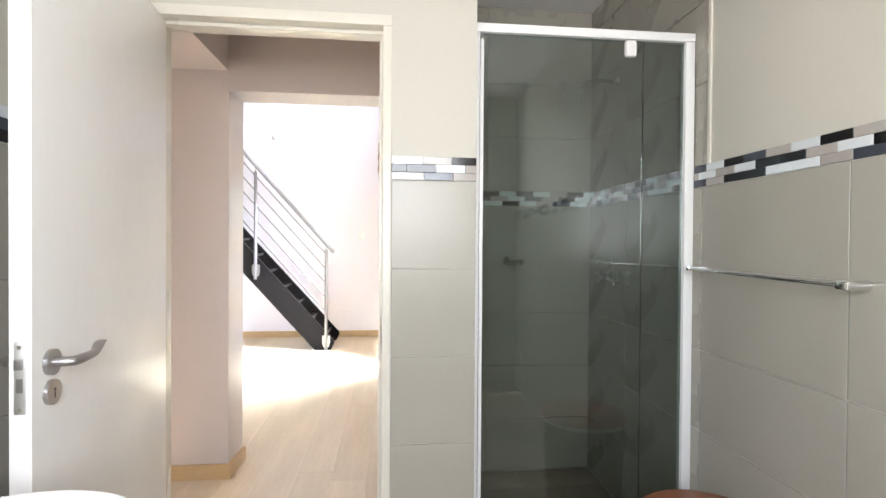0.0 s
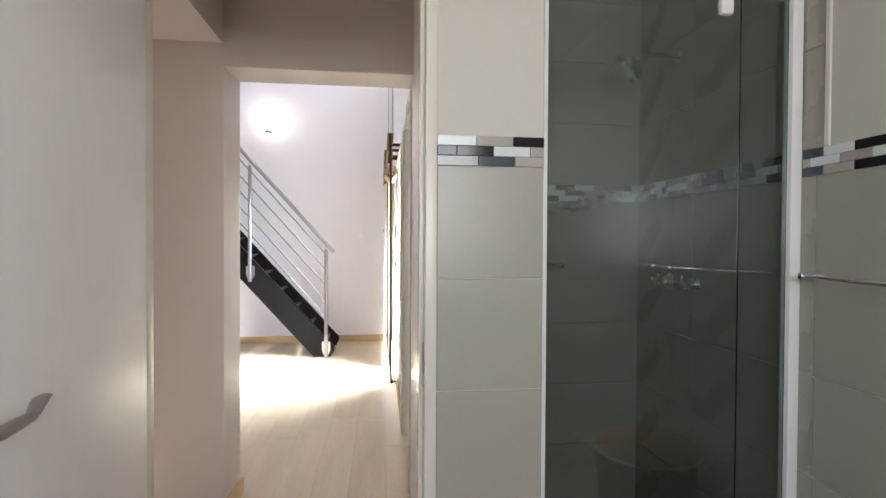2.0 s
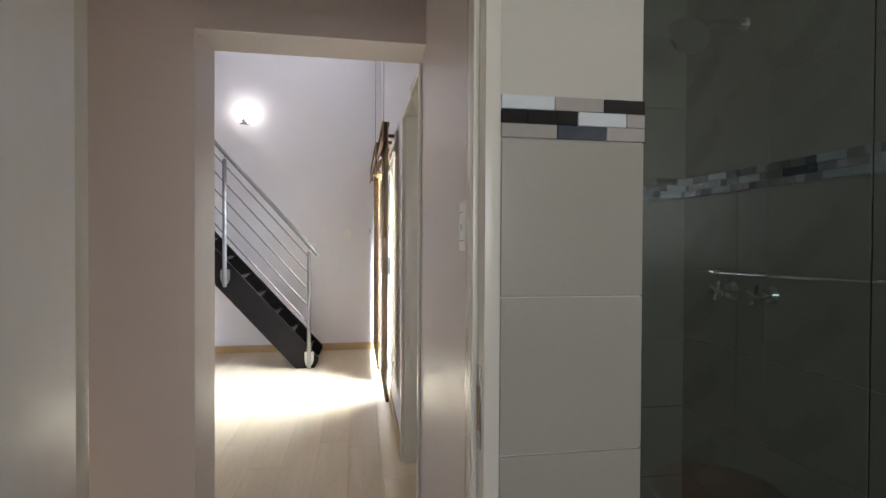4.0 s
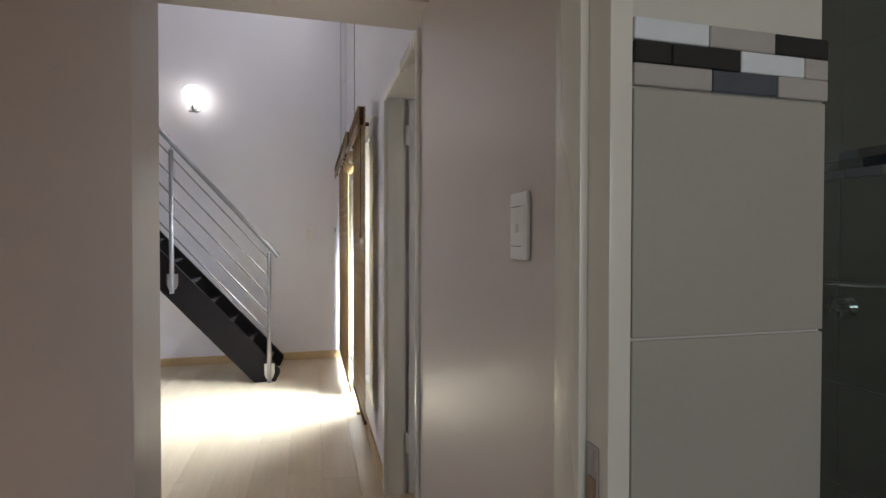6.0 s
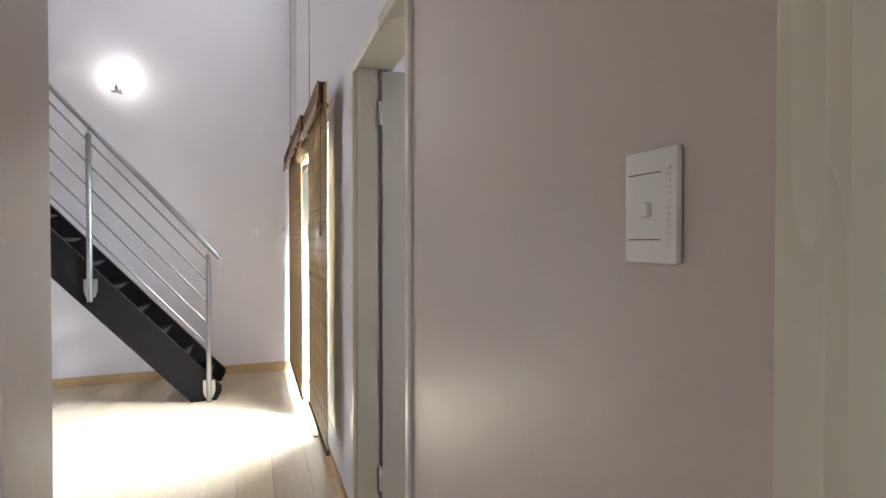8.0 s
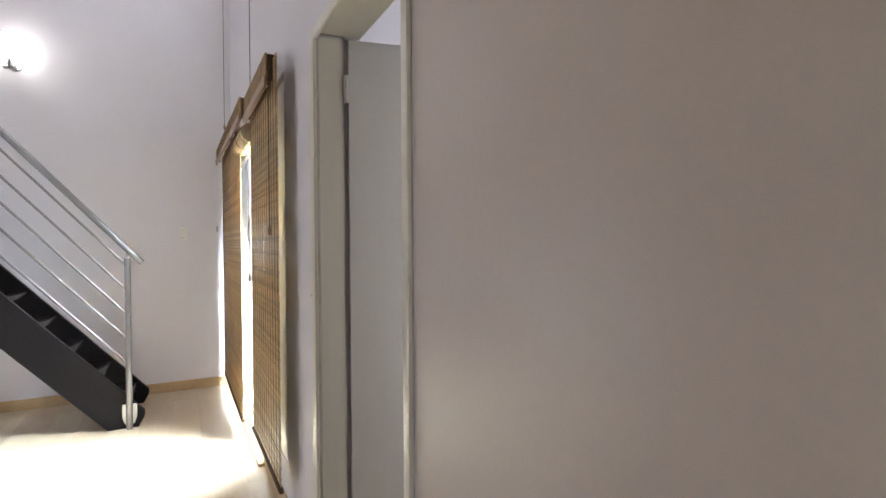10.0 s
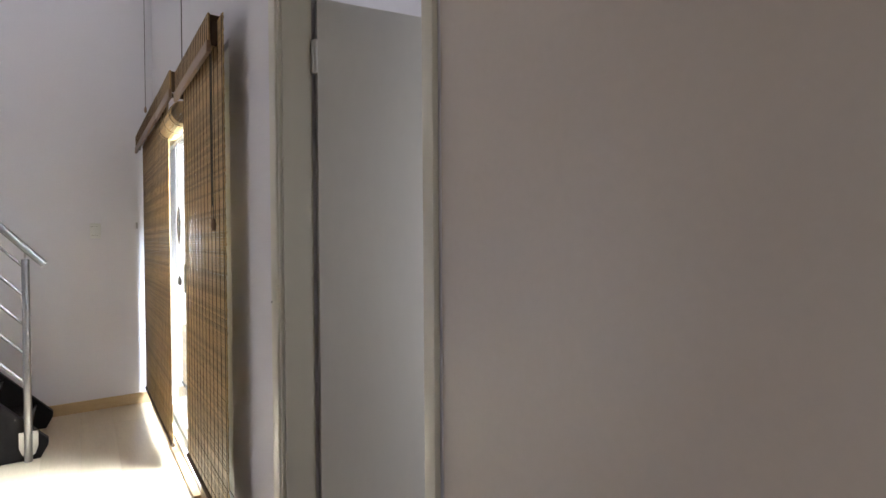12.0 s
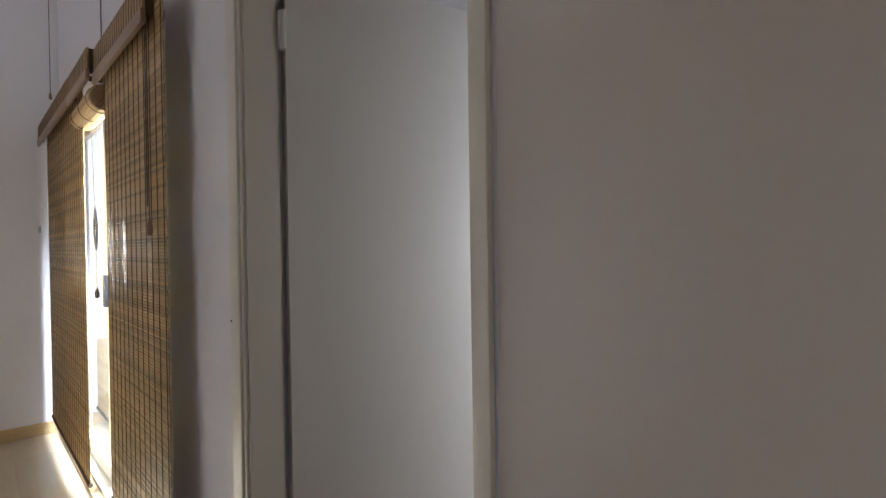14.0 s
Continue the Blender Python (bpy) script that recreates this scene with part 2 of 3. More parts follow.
bm = B(-2.5, LX0 - 0.03, YD, YH, 0, H1)
box(bm, LX0 - 0.03, 0.0, YD, YH, 2.04, H1)
structure("wall_bathroom_door", bm, PLASTER_BATH, "cream plaster wall with a doorway", "wall")
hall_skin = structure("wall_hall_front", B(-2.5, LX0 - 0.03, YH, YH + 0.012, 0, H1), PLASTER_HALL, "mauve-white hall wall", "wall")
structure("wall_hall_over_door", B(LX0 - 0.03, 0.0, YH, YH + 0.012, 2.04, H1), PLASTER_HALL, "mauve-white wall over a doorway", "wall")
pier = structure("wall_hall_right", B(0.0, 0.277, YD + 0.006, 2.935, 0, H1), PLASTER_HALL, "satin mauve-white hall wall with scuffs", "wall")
pier_top = structure("wall_pier", B(-0.006, 0.285, YD - 0.002, YD + 0.006, 1.575, H1), PLASTER_BATH, "cream plaster above a mosaic border", "wall")
bm = B(0.0, 0.15, 2.935, 2.972, 0, H2)
box(bm, 0.0, 0.15, 2.972, 3.784, 2.045, H2)
box(bm, 0.0, 0.15, 3.784, 4.40, 0, H2)
box(bm, 0.0, 0.15, 4.40, 6.90, 2.10, 4.0)
box(bm, 0.0, 0.15, 4.40, 5.02, 0, 0.25)
box(bm, 0.0, 0.15, 4.40, 4.6, 4.0, H2)
box(bm, 0.0, 0.15, 6.1, 7.0, 4.0, H2)
box(bm, 0.0, 0.15, 4.6, 6.1, 4.65, H2)
box(bm, 0.0, 0.15, 6.90, 7.0, 0, 4.0)
structure("wall_living_right", bm, PLASTER_LIVING, "off-white wall with bedroom door and sliding door", "wall")
structure("wall_living_far", B(-3.4, 0.15, 7.0, 7.2, 0, H2), PLASTER_LIVING, "tall off-white wall behind the stair", "wall")
structure("wall_living_left", B(-3.4, -3.2, 3.04, 7.0, 0, H2), PLASTER_LIVING, "off-white living room wall", "wall")
bm = B(-0.861, 0.0, 2.815, 3.04, 2.092, H2)
v = [bm.verts.new((x, y, z)) for z in (0, H2) for x, y in ((-3.4, 2.815), (-0.874, 2.815), (-0.862, 3.04), (-3.4, 3.04))]
for q in ((3, 2, 1, 0), (4, 5, 6, 7), (0, 1, 5, 4), (1, 2, 6, 5), (2, 3, 7, 6), (3, 0, 4, 7)):
    bm.faces.new([v[i] for i in q])
box(bm, -0.874, -0.8612, 2.8155, 3.0395, 2.092, H2 - 0.001)
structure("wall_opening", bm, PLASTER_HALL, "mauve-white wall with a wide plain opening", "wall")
# out of view; its opening is invented to hold the hall fill lamp
bm = B(-2.5, -2.3, YH + 0.012, 1.88, 0, H1)
box(bm, -2.5, -2.3, 2.72, 2.815, 0, H1)
box(bm, -2.5, -2.3, 1.88, 2.72, 2.06, H1)
structure("wall_hall_left", bm, PLASTER_HALL, "unseen mauve-white hall end wall with an added opening", "wall")
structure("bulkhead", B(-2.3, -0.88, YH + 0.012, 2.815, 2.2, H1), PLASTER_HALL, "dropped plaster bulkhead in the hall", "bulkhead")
structure("ceiling_hall", B(-2.5, 0.277, YD, 2.815, H1, H1 + 0.1), CEILING, "white hall ceiling", "ceiling")
structure("ceiling_living", B(-3.4, 0.15, 2.815, 7.2, H2, H2 + 0.1), CEILING, "high white living room ceiling", "ceiling")
structure("ceiling_bathroom", B(-1.0, 1.3, -1.05, YD, H1, H1 + 0.1), CEILING, "white bathroom ceiling", "ceiling")
structure("ceiling_shower", B(0.277, 1.3, YD, 2.93, H1, H1 + 0.1), CEILING, "white ceiling over the shower", "ceiling")
structure("ceiling_bedroom_bay", B(1.3, 2.6, 1.4, 2.93, H1, H1 + 0.1), CEILING, "white bedroom ceiling", "ceiling")
structure("ceiling_bedroom", B(0.15, 2.6, 2.93, 4.25, H1, H1 + 0.1), CEILING, "white bedroom ceiling", "ceiling")
# the gap in this wall is unseen, cut for the added side window
bm = B(-1.0, -0.858, -1.05, -0.85, 0, H1)
box(bm, -1.0, -0.858, -0.05, YD, 0, H1)
box(bm, -1.0, -0.858, -0.85, -0.05, 0, 1.193)
box(bm, -1.0, -0.858, -0.85, -0.05, 2.1, H1)
wall_bl = structure("wall_bathroom_left", bm, PLASTER_BATH, "cream plaster over tiled bathroom wall", "wall")
wall_br = structure("wall_bathroom_right", B(1.138, 1.3, -1.05, 2.93, 0, H1), PLASTER_BATH, "cream plaster over tiled bathroom wall", "wall")
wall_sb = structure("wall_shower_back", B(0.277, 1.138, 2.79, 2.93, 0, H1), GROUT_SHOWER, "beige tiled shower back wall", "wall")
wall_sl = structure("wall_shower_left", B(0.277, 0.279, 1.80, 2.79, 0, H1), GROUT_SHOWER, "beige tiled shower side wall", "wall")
bm = B(-0.858, -0.73, -1.05, -0.9, 0, H1)
box(bm, 0.57, 1.138, -1.05, -0.9, 0, H1)
box(bm, -0.73, 0.57, -1.05, -0.9, 0, 1.15)
box(bm, -0.73, 0.57, -1.05, -0.9, 2.15, H1)
structure("wall_bathroom_back", bm, PLASTER_BATH, "cream bathroom wall with a window", "wall")
bm = B(2.5, 2.6, 1.4, 4.25, 0, H1)
structure("wall_bedroom_far", bm, PLASTER_LIVING, "plain bedroom wall", "wall")
structure("wall_bedroom_side", B(0.15, 2.5, 4.15, 4.25, 0, H1), PLASTER_LIVING, "plain bedroom wall", "wall")
structure("wall_bedroom_near", B(1.3, 2.5, 1.4, 1.5, 0, H1), PLASTER_LIVING, "plain bedroom wall", "wall")
bm = bmesh.new()
box(bm, -60, 80, -60, 80, -0.16, -0.11)
structure("ground", bm, PAVING, "pale concrete paving outside", "ground")
# added panel that glows by itself, so the door gap reads as bright outdoors
structure("backdrop", B(0.3, 9.0, 12.0, 12.1, -0.11, 6.0), BACKDROP_GLOW, "glowing white panel standing in for the bright outdoors", "backdrop")
# invented wall: covers the sky outside and returns sun towards the door
structure("outside_filler_wall", B(4.6, 4.8, -8, 16, -0.11, 3.2), OUT_WALL, "pale plain wall added outside to brighten the view", "wall")

# ---- door frames and skirting ----
def door_frame_bath():
    t = thing("door_frame", "white painted timber door frame in the bathroom doorway", "door frame", (-0.4, 1.75, 0), kind="structure")
    for name, x0, x1, s in (("jamb", LX0 - 0.028, LX0, 1), ("jamb", LX1, -0.006, -1)):
        bm = B(x0, x1, 1.698, 1.816, 0, 2.012, bevel=0.003)
        xs = (x1, x1 + 0.012) if s > 0 else (x0 - 0.012, x0)
        box(bm, xs[0], xs[1], 1.745, 1.812, 0, 2.0, bevel=0.002)
        part(name, bm, GLOSS_WHITE, t)
    bm = B(LX0 - 0.028, -0.006, 1.698, 1.816, 2.013, 2.048, bevel=0.003)
    box(bm, LX0, LX1, 1.745, 1.812, 2.0, 2.012, bevel=0.002)
    part("head", bm, GLOSS_WHITE, t)
    sp = part("strike_plate", B(LX1 - 0.0022, LX1 - 0.0002, 1.716, 1.742, 0.90, 1.06, bevel=0.0008), STEEL, t, "worn steel strike plate")
    part("latch_hole", B(LX1 - 0.0038, LX1 - 0.0024, 1.722, 1.736, 0.935, 1.02), VAL_BOARD, sp)
    # narrow cover bead on the hall side
    bm = B(-0.0045, -0.0002, 1.853, 1.895, 0, 2.05, bevel=0.0018)
    box(bm, -0.011, -0.0002, 1.8165, 1.8525, 0, 2.05, bevel=0.0035)
    part("cover_bead", bm, GLOSS_WHITE, t)


door_frame_bath()


def door_frame_bedroom():
    t = thing("door_frame", "white moulded door frame round the bedroom doorway", "door frame", (0, 3.37, 0), kind="structure")
    bm = B(-0.016, -0.001, 3.765, 3.825, 0, 2.06, bevel=0.005)
    box(bm, -0.009, -0.001, 3.752, 3.765, 0, 2.03, bevel=0.002)
    part("architrave", bm, GLOSS_WHITE, t)
    part("architrave", B(-0.014, -0.001, 2.940, 2.973, 0, 2.06, bevel=0.004), GLOSS_WHITE, t)
    bm = B(-0.016, -0.001, 2.974, 3.764, 2.02, 2.06, bevel=0.005)
    part("architrave", bm, GLOSS_WHITE, t)
    bm = B(-0.0005, 0.096, 3.756, 3.783, 0, 2.043, bevel=0.002)
    box(bm, 0.0, 0.085, 3.746, 3.756, 0, 2.03, bevel=0.002)
    part("jamb", bm, GLOSS_WHITE, t)
    part("jamb", B(-0.0005, 0.15, 2.973, 2.977, 0, 2.043, bevel=0.002), GLOSS_WHITE, t)
    part("head", B(0.0, 0.15, 2.978, 3.745, 2.037, 2.044), GLOSS_WHITE, t)
    part("nail", rod(bmesh.new(), (-0.0175, 3.815, 1.10), (-0.0158, 3.815, 1.10), 0.003, seg=10), BLACK_PLASTIC, t, "small dark nail head")


door_frame_bedroom()


def skirting(name, bm):
    structure(name, bm, SKIRT, "pale maple skirting board", "skirting")


skirting("baseboard_far", B(-3.2, 0.0, 6.984, 7.0, 0, 0.085, bevel=0.003))
bm = B(-0.016, 0.0, 3.827, 5.02, 0, 0.085, bevel=0.003)
skirting("baseboard_living_right", bm)
skirting("baseboard_corner", B(-0.016, 0.0, 6.90, 6.983, 0, 0.085, bevel=0.003))
skirting("baseboard_pier_front", B(-2.3, -0.858, 2.80, 2.815, 0, 0.082, bevel=0.003))
bm = bmesh.new()
a, b = [[bm.verts.new((x, y, z)) for x, y in ((-0.875, 2.8155), (-0.858, 2.8155), (-0.846, 3.055), (-0.863, 3.055))] for z in (0, 0.082)]
bm.faces.new(a[::-1]), bm.faces.new(b)
for k in range(4):
    bm.faces.new((a[k], a[(k + 1) % 4], b[(k + 1) % 4], b[k]))
skirting("baseboard_pier_side", bm)
skirting("baseboard_pier_back", B(-3.2, -0.861, 3.04, 3.055, 0, 0.082, bevel=0.003))
skirting("baseboard_left", B(-3.2, -3.185, 3.056, 6.983, 0, 0.082, bevel=0.003))

# ---- bathroom door leaf ----
def lever(parent, at, away, along):
    """Rose, lever and keyhole plate; away: the way out of the leaf, along: towards the hinges."""
    at, away, along = Vector(at), Vector(away), Vector(along)
    h = part("door_handle", rod(bmesh.new(), at, at + away * 0.009, 0.027, seg=32), STEEL, parent, "brushed steel lever handle on a round rose")
    pts = [at + away * 0.009, at + away * 0.030, at + away * 0.042 + along * 0.005, at + away * 0.046 + along * 0.016]
    pts += [at + away * 0.046 + along * d + Vector((0, 0, z)) for d, z in
            ((0.05, 0.0), (0.080, 0.0), (0.088, 0.004), (0.097, 0.012), (0.107, 0.019), (0.119, 0.021), (0.130, 0.018))]
    part("lever", tube(bmesh.new(), pts, [0.011, 0.010, 0.010, 0.0105, 0.0098, 0.0090, 0.0105, 0.012, 0.012, 0.010, 0.006], 16,
                       [1, 1, 1, 1, 1, 0.95, 0.6, 0.4, 0.32, 0.3, 0.3]), STEEL, h)
    k = at + Vector((0, 0, -0.062))
    e = part("escutcheon", rod(bmesh.new(), k, k + away * 0.009, 0.026, seg=32), STEEL, parent, "round steel keyhole plate")
    bm = rod(bmesh.new(), k + away * 0.0092 + Vector((0, 0, 0.006)), k + away * 0.0102 + Vector((0, 0, 0.006)), 0.003, seg=12)
    c = k + away * 0.0097 - Vector((0, 0, 0.004))
    box(bm, c.x - 0.0005, c.x + 0.0005, c.y - 0.0015, c.y + 0.0015, c.z - 0.008, c.z + 0.006)
    part("keyhole", bm, BLACK_PLASTIC, e)


def bathroom_leaf():
    # built closed along -y from its hinges, then swung a few degrees
    t = thing("door", "white flush bathroom door standing open inwards", "door", (-0.752, 1.752, 0))
    x, y, w = -0.752, 1.752, 0.722
    leaf = part("leaf", B(x - 0.04, x, y - w, y, 0.008, 2.012, bevel=0.0015), LEAF_WHITE, t)
    lock = part("lock_plate", B(x - 0.030, x - 0.010, y - w - 0.0025, y - w - 0.0001, 0.942, 1.083, bevel=0.0008), SATIN, t, "steel mortice lock faceplate")
    part("latch", B(x - 0.027, x - 0.013, y - w - 0.009, y - w - 0.0026, 1.03, 1.05, bevel=0.001), STEEL, lock)
    part("bolt", B(x - 0.025, x - 0.014, y - w - 0.0045, y - w - 0.0026, 0.985, 1.012), STEEL, lock)
    for z in (0.952, 1.073):
        part("screw", rod(bmesh.new(), (x - 0.020, y - w - 0.0035, z), (x - 0.020, y - w - 0.0026, z), 0.004, seg=12), CHROME, lock)
    lever(t, (x, y - w + 0.060, 1.030), (1, 0, 0), (0, 1, 0))
    lever(t, (x - 0.04, y - w + 0.060, 1.030), (-1, 0, 0), (0, 1, 0))
    for z in (0.25, 1.78):
        part("hinge", rod(bmesh.new(), (x - 0.046, y - 0.004, z), (x - 0.046, y - 0.004, z + 0.09), 0.006), GLOSS_WHITE, t)
    t.rotation_euler = (0, 0, radians(4.1))


bathroom_leaf()


def bedroom_leaf():
    t = thing("door", "white flush bedroom door standing open into the bedroom", "door", (0.108, 3.742, 0))
    x, y = 0.108, 3.742
    part("leaf", B(x, x + 0.76, y - 0.0, y + 0.04, 0.008, 2.03, bevel=0.0015), LEAF_WHITE, t)
    for z in (0.22, 1.80):
        hg = part("hinge", B(x - 0.018, x - 0.001, y - 0.004, y + 0.012, z, z + 0.1, bevel=0.001), LEAF_WHITE, t, "hinge painted over in white")
        rod_ = rod(bmesh.new(), (x - 0.006, y - 0.008, z), (x - 0.006, y - 0.008, z + 0.1), 0.0055)
        part("knuckle", rod_, LEAF_WHITE, hg)
    t.rotation_euler = (0, 0, radians(-12.0))


bedroom_leaf()

# ---- shower ----
def shower_screen():
    t = thing("shower_screen", "framed shower door of grey-green tinted glass", "shower door", (0.7, 1.75, 0))
    y0, y1 = 1.780, 1.820
    part("frame_side", B(0.287, 0.309, y0, y1, 0.05, 2.042, bevel=0.003), ALU_WHITE, t)
    part("frame_side", B(1.092, 1.128, y0, y1, 0.05, 2.042, bevel=0.003), ALU_WHITE, t)
    part("frame_top", B(0.287, 1.129, y0, y1, 2.043, 2.075, bevel=0.003), ALU_WHITE, t)
    part("sill", B(0.287, 1.129, y0 - 0.01, y1 + 0.01, 0.0, 0.05, bevel=0.004), ALU_WHITE, t)
    d = part("door_stile", B(0.3115, 0.324, y0 + 0.004, y1 - 0.010, 0.06, 2.02, bevel=0.002), ALU_WHITE, t)
    part("seal", B(0.3093, 0.3113, y0 + 0.010, y1 - 0.012, 0.06, 2.02), BLACK_PLASTIC, d, "black rubber seal")
    for a, b in ((0.3245, 0.930), (0.933, 1.0915)):
        p = part("pane", B(a, b, 1.796, 1.802, 0.052, 2.042), SHOWER_GLASS, t, smooth=False)
        p.visible_shadow = False
    part("pivot", B(0.858, 0.902, 1.783, 1.813, 1.980, 2.0425, bevel=0.012), PLASTIC, t, "white rounded pivot block")


shower_screen()


def shower_fittings():
    t = thing("shower", "chrome shower rose on a wall arm", "shower", (1.13, 2.45, 2.06))
    part("flange", rod(bmesh.new(), (1.1295, 2.45, 2.10), (1.118, 2.45, 2.10), 0.028, 0.02, seg=24), CHROME, t)
    part("arm", tube(bmesh.new(), [(1.12, 2.45, 2.10), (1.05, 2.44, 2.105), (0.95, 2.42, 2.09), (0.90, 2.41, 2.06)], 0.009), CHROME, t)
    part("rose", rod(bmesh.new(), (0.895, 2.41, 2.06), (0.865, 2.40, 2.02), 0.018, 0.075, seg=28), CHROME, t)
    for y in (2.50, 2.315):
        tp = thing("shower_tap", "chrome cross-handled shower tap on the tiles", "tap", (1.128, y, 1.12), group="shower taps")
        part("flange", rod(bmesh.new(), (1.1295, y, 1.12), (1.112, y, 1.12), 0.038, 0.026, seg=28), CHROME, tp)
        part("spindle", rod(bmesh.new(), (1.112, y, 1.12), (1.062, y, 1.12), 0.012, 0.010), CHROME, tp)
        for a in (20, 110, 200, 290):
            c, s = math.cos(radians(a)), math.sin(radians(a))
            bm = rod(bmesh.new(), (1.068, y, 1.12), (1.068, y + 0.030 * c, 1.12 + 0.030 * s), 0.006, 0.007)
            bmesh.ops.create_uvsphere(bm, u_segments=12, v_segments=8, radius=0.009,
                                      matrix=Matrix.Translation((1.068, y + 0.032 * c, 1.12 + 0.032 * s)))
            part("spoke", bm, CHROME, tp)
    sd = thing("soap_dish", "chrome and glass soap dish on the shower tiles", "soap dish", (0.665, 2.78, 1.18))
    bm = bmesh.new()
    ring = [(0.665 + 0.062 * math.cos(a), 2.715 + 0.042 * math.sin(a), 1.185) for a in (2 * math.pi * k / 24 for k in range(25))]
    part("ring", tube(bm, ring, 0.005, 8), CHROME, sd)
    part("dish", lathe(bmesh.new(), (0.665, 2.715, 1.158), [(0.028, 0), (0.052, 0.01), (0.060, 0.028), (0.056, 0.028), (0.046, 0.014), (0.02, 0.006)], 28, 1, 0.68), CLEAR_GLASS, sd)
    part("mount", rod(bmesh.new(), (0.64, 2.7785, 1.20), (0.64, 2.752, 1.198), 0.017, 0.012, seg=20), CHROME, sd)


shower_fittings()


def towel_rail():
    t = thing("towel_rail", "thin bowed chrome towel rail on the tiled wall", "towel rail", (1.13, 1.4, 1.19))
    pts = [(1.073 - 0.020 * math.sin(math.pi * k / 12), 1.705 - 0.61 * k / 12, 1.197 - 0.012 * k / 12) for k in range(13)]
    part("bar", tube(bmesh.new(), pts, 0.0055, 12), CHROME, t)
    for y, e, z in ((1.705, 0.014, 1.197), (1.095, -0.035, 1.185)):
        bm = B(1.064, 1.082, min(y, y + e), max(y, y + e), z - 0.009, z + 0.009, bevel=0.002)
        e2 = part("end_cap", bm, CHROME, t)
        part("bracket", rod(bmesh.new(), (1.080, y + e * 0.6, z), (1.1295, y + e * 0.6, z), 0.009, 0.015), CHROME, e2)


towel_rail()
structure("trim_shower_edge", B(1.1295, 1.1378, 1.690, 1.705, 1.576, 2.6, bevel=0.002), GLOSS_WHITE, "white tile edge trim", "trim")


def basin():
    t = thing("basin", "white ceramic pedestal basin beside the open door", "basin", (-0.55, 0.63, 0))
    c = (-0.55, 0.63, 0)
    part("bowl", lathe(bmesh.new(), c, [(0.09, 0.70), (0.19, 0.765), (0.235, 0.845), (0.248, 0.857), (0.238, 0.866), (0.19, 0.855), (0.13, 0.78), (0.03, 0.755)], 48, 0.98, 1.0), CERAMIC, t)
    part("pedestal", lathe(bmesh.new(), c, [(0.12, 0.0), (0.115, 0.04), (0.08, 0.12), (0.075, 0.6), (0.095, 0.699)], 32), CERAMIC, t)


basin()


def laundry_bin():
    t = thing("laundry_bin", "round brown wicker bin with polished wooden lid", "laundry bin", (0.90, 1.32, 0))
    c = (0.90, 1.32, 0)
    part("body", lathe(bmesh.new(), c, [(0.15, 0.0), (0.165, 0.02), (0.19, 0.45), (0.185, 0.46), (0.17, 0.455)], 40), WICKER, t)
    lid = part("lid", lathe(bmesh.new(), c, [(0.198, 0.462), (0.203, 0.468), (0.202, 0.484), (0.19, 0.494), (0.05, 0.502), (0.01, 0.503)], 48), RUST_WOOD, t)
    bm = bmesh.new()
    tube(bm, [(0.90 + 0.204 * math.cos(a), 1.32 + 0.204 * math.sin(a), 0.474) for a in (2 * math.pi * k / 40 for k in range(41))], 0.006, 8)
    part("edge_band", bm, RIM_PALE, lid, "pale edge band")


laundry_bin()


def bathroom_window():
    t = thing("window_bathroom", "white framed bathroom window", "window", (0.2, -0.97, 1.15), kind="structure")
    for a in ((-0.73, -0.69, 1.15, 2.15), (0.53, 0.57, 1.15, 2.15), (-0.69, 0.53, 1.15, 1.19), (-0.69, 0.53, 2.11, 2.15), (-0.1, -0.06, 1.19, 2.11)):
        part("window_frame", B(a[0], a[1], -1.02, -0.98, a[2], a[3], bevel=0.003), ALU_WHITE, t)


bathroom_window()


# made-up window round the bathroom's side fill lamp
def added_side_window():
    t = thing("window_side_added", "unseen white framed side window added for the fill lamp", "window", (-0.97, -0.45, 1.193), kind="structure")
    for a in ((-0.85, -0.81, 1.193, 2.1), (-0.09, -0.05, 1.193, 2.1), (-0.81, -0.09, 1.193, 1.233), (-0.81, -0.09, 2.06, 2.1)):
        part("window_frame", B(-0.99, -0.95, a[0], a[1], a[2], a[3], bevel=0.003), ALU_WHITE, t)


added_side_window()


# ---- light switches ----
def switch_plate(name, label, at, rz, w, h):
    """Plate in the xz plane facing -y, then turned."""
    t = thing(name, label, "light switch", at)
    o = Vector(at)
    part("plate", B(o.x - w / 2, o.x + w / 2, o.y - 0.010, o.y - 0.0005, o.z - h / 2, o.z + h / 2, bevel=0.0055), PLASTIC, t)
    part("rocker", B(o.x - 0.008, o.x + 0.005, o.y - 0.018, o.y - 0.0098, o.z - 0.012, o.z + 0.005, bevel=0.004), PLASTIC, t)
    for k in range(13):
        z = o.z - h * 0.36 + k * h * 0.055
        part("rib", B(o.x + w * 0.33, o.x + w * 0.40, o.y - 0.0118, o.y - 0.0098, z, z + h * 0.028, bevel=0.0007), PLASTIC, t)
    # dark strips on the plate's face, coloured as the shade of two fine grooves
    for z in (h * 0.29, -h * 0.29):
        part("groove_shade", B(o.x - w * 0.40, o.x + w * 0.22, o.y - 0.0103, o.y - 0.0098, o.z + z - 0.0006, o.z + z + 0.0006), STRING, t, smooth=False)
    t.rotation_euler = (0, 0, radians(rz))


switch_plate("light_switch", "white ribbed single light switch on the hall wall", (0.0, 2.034, 1.337), -90, 0.078, 0.124)
switch_plate("light_switch", "white light switch on the tall far wall", (-0.40, 7.0, 1.385), 0, 0.07, 0.115)

# ---- staircase ----
SL, X0 = 1.115, -0.895            # slope, and where the underside meets the floor


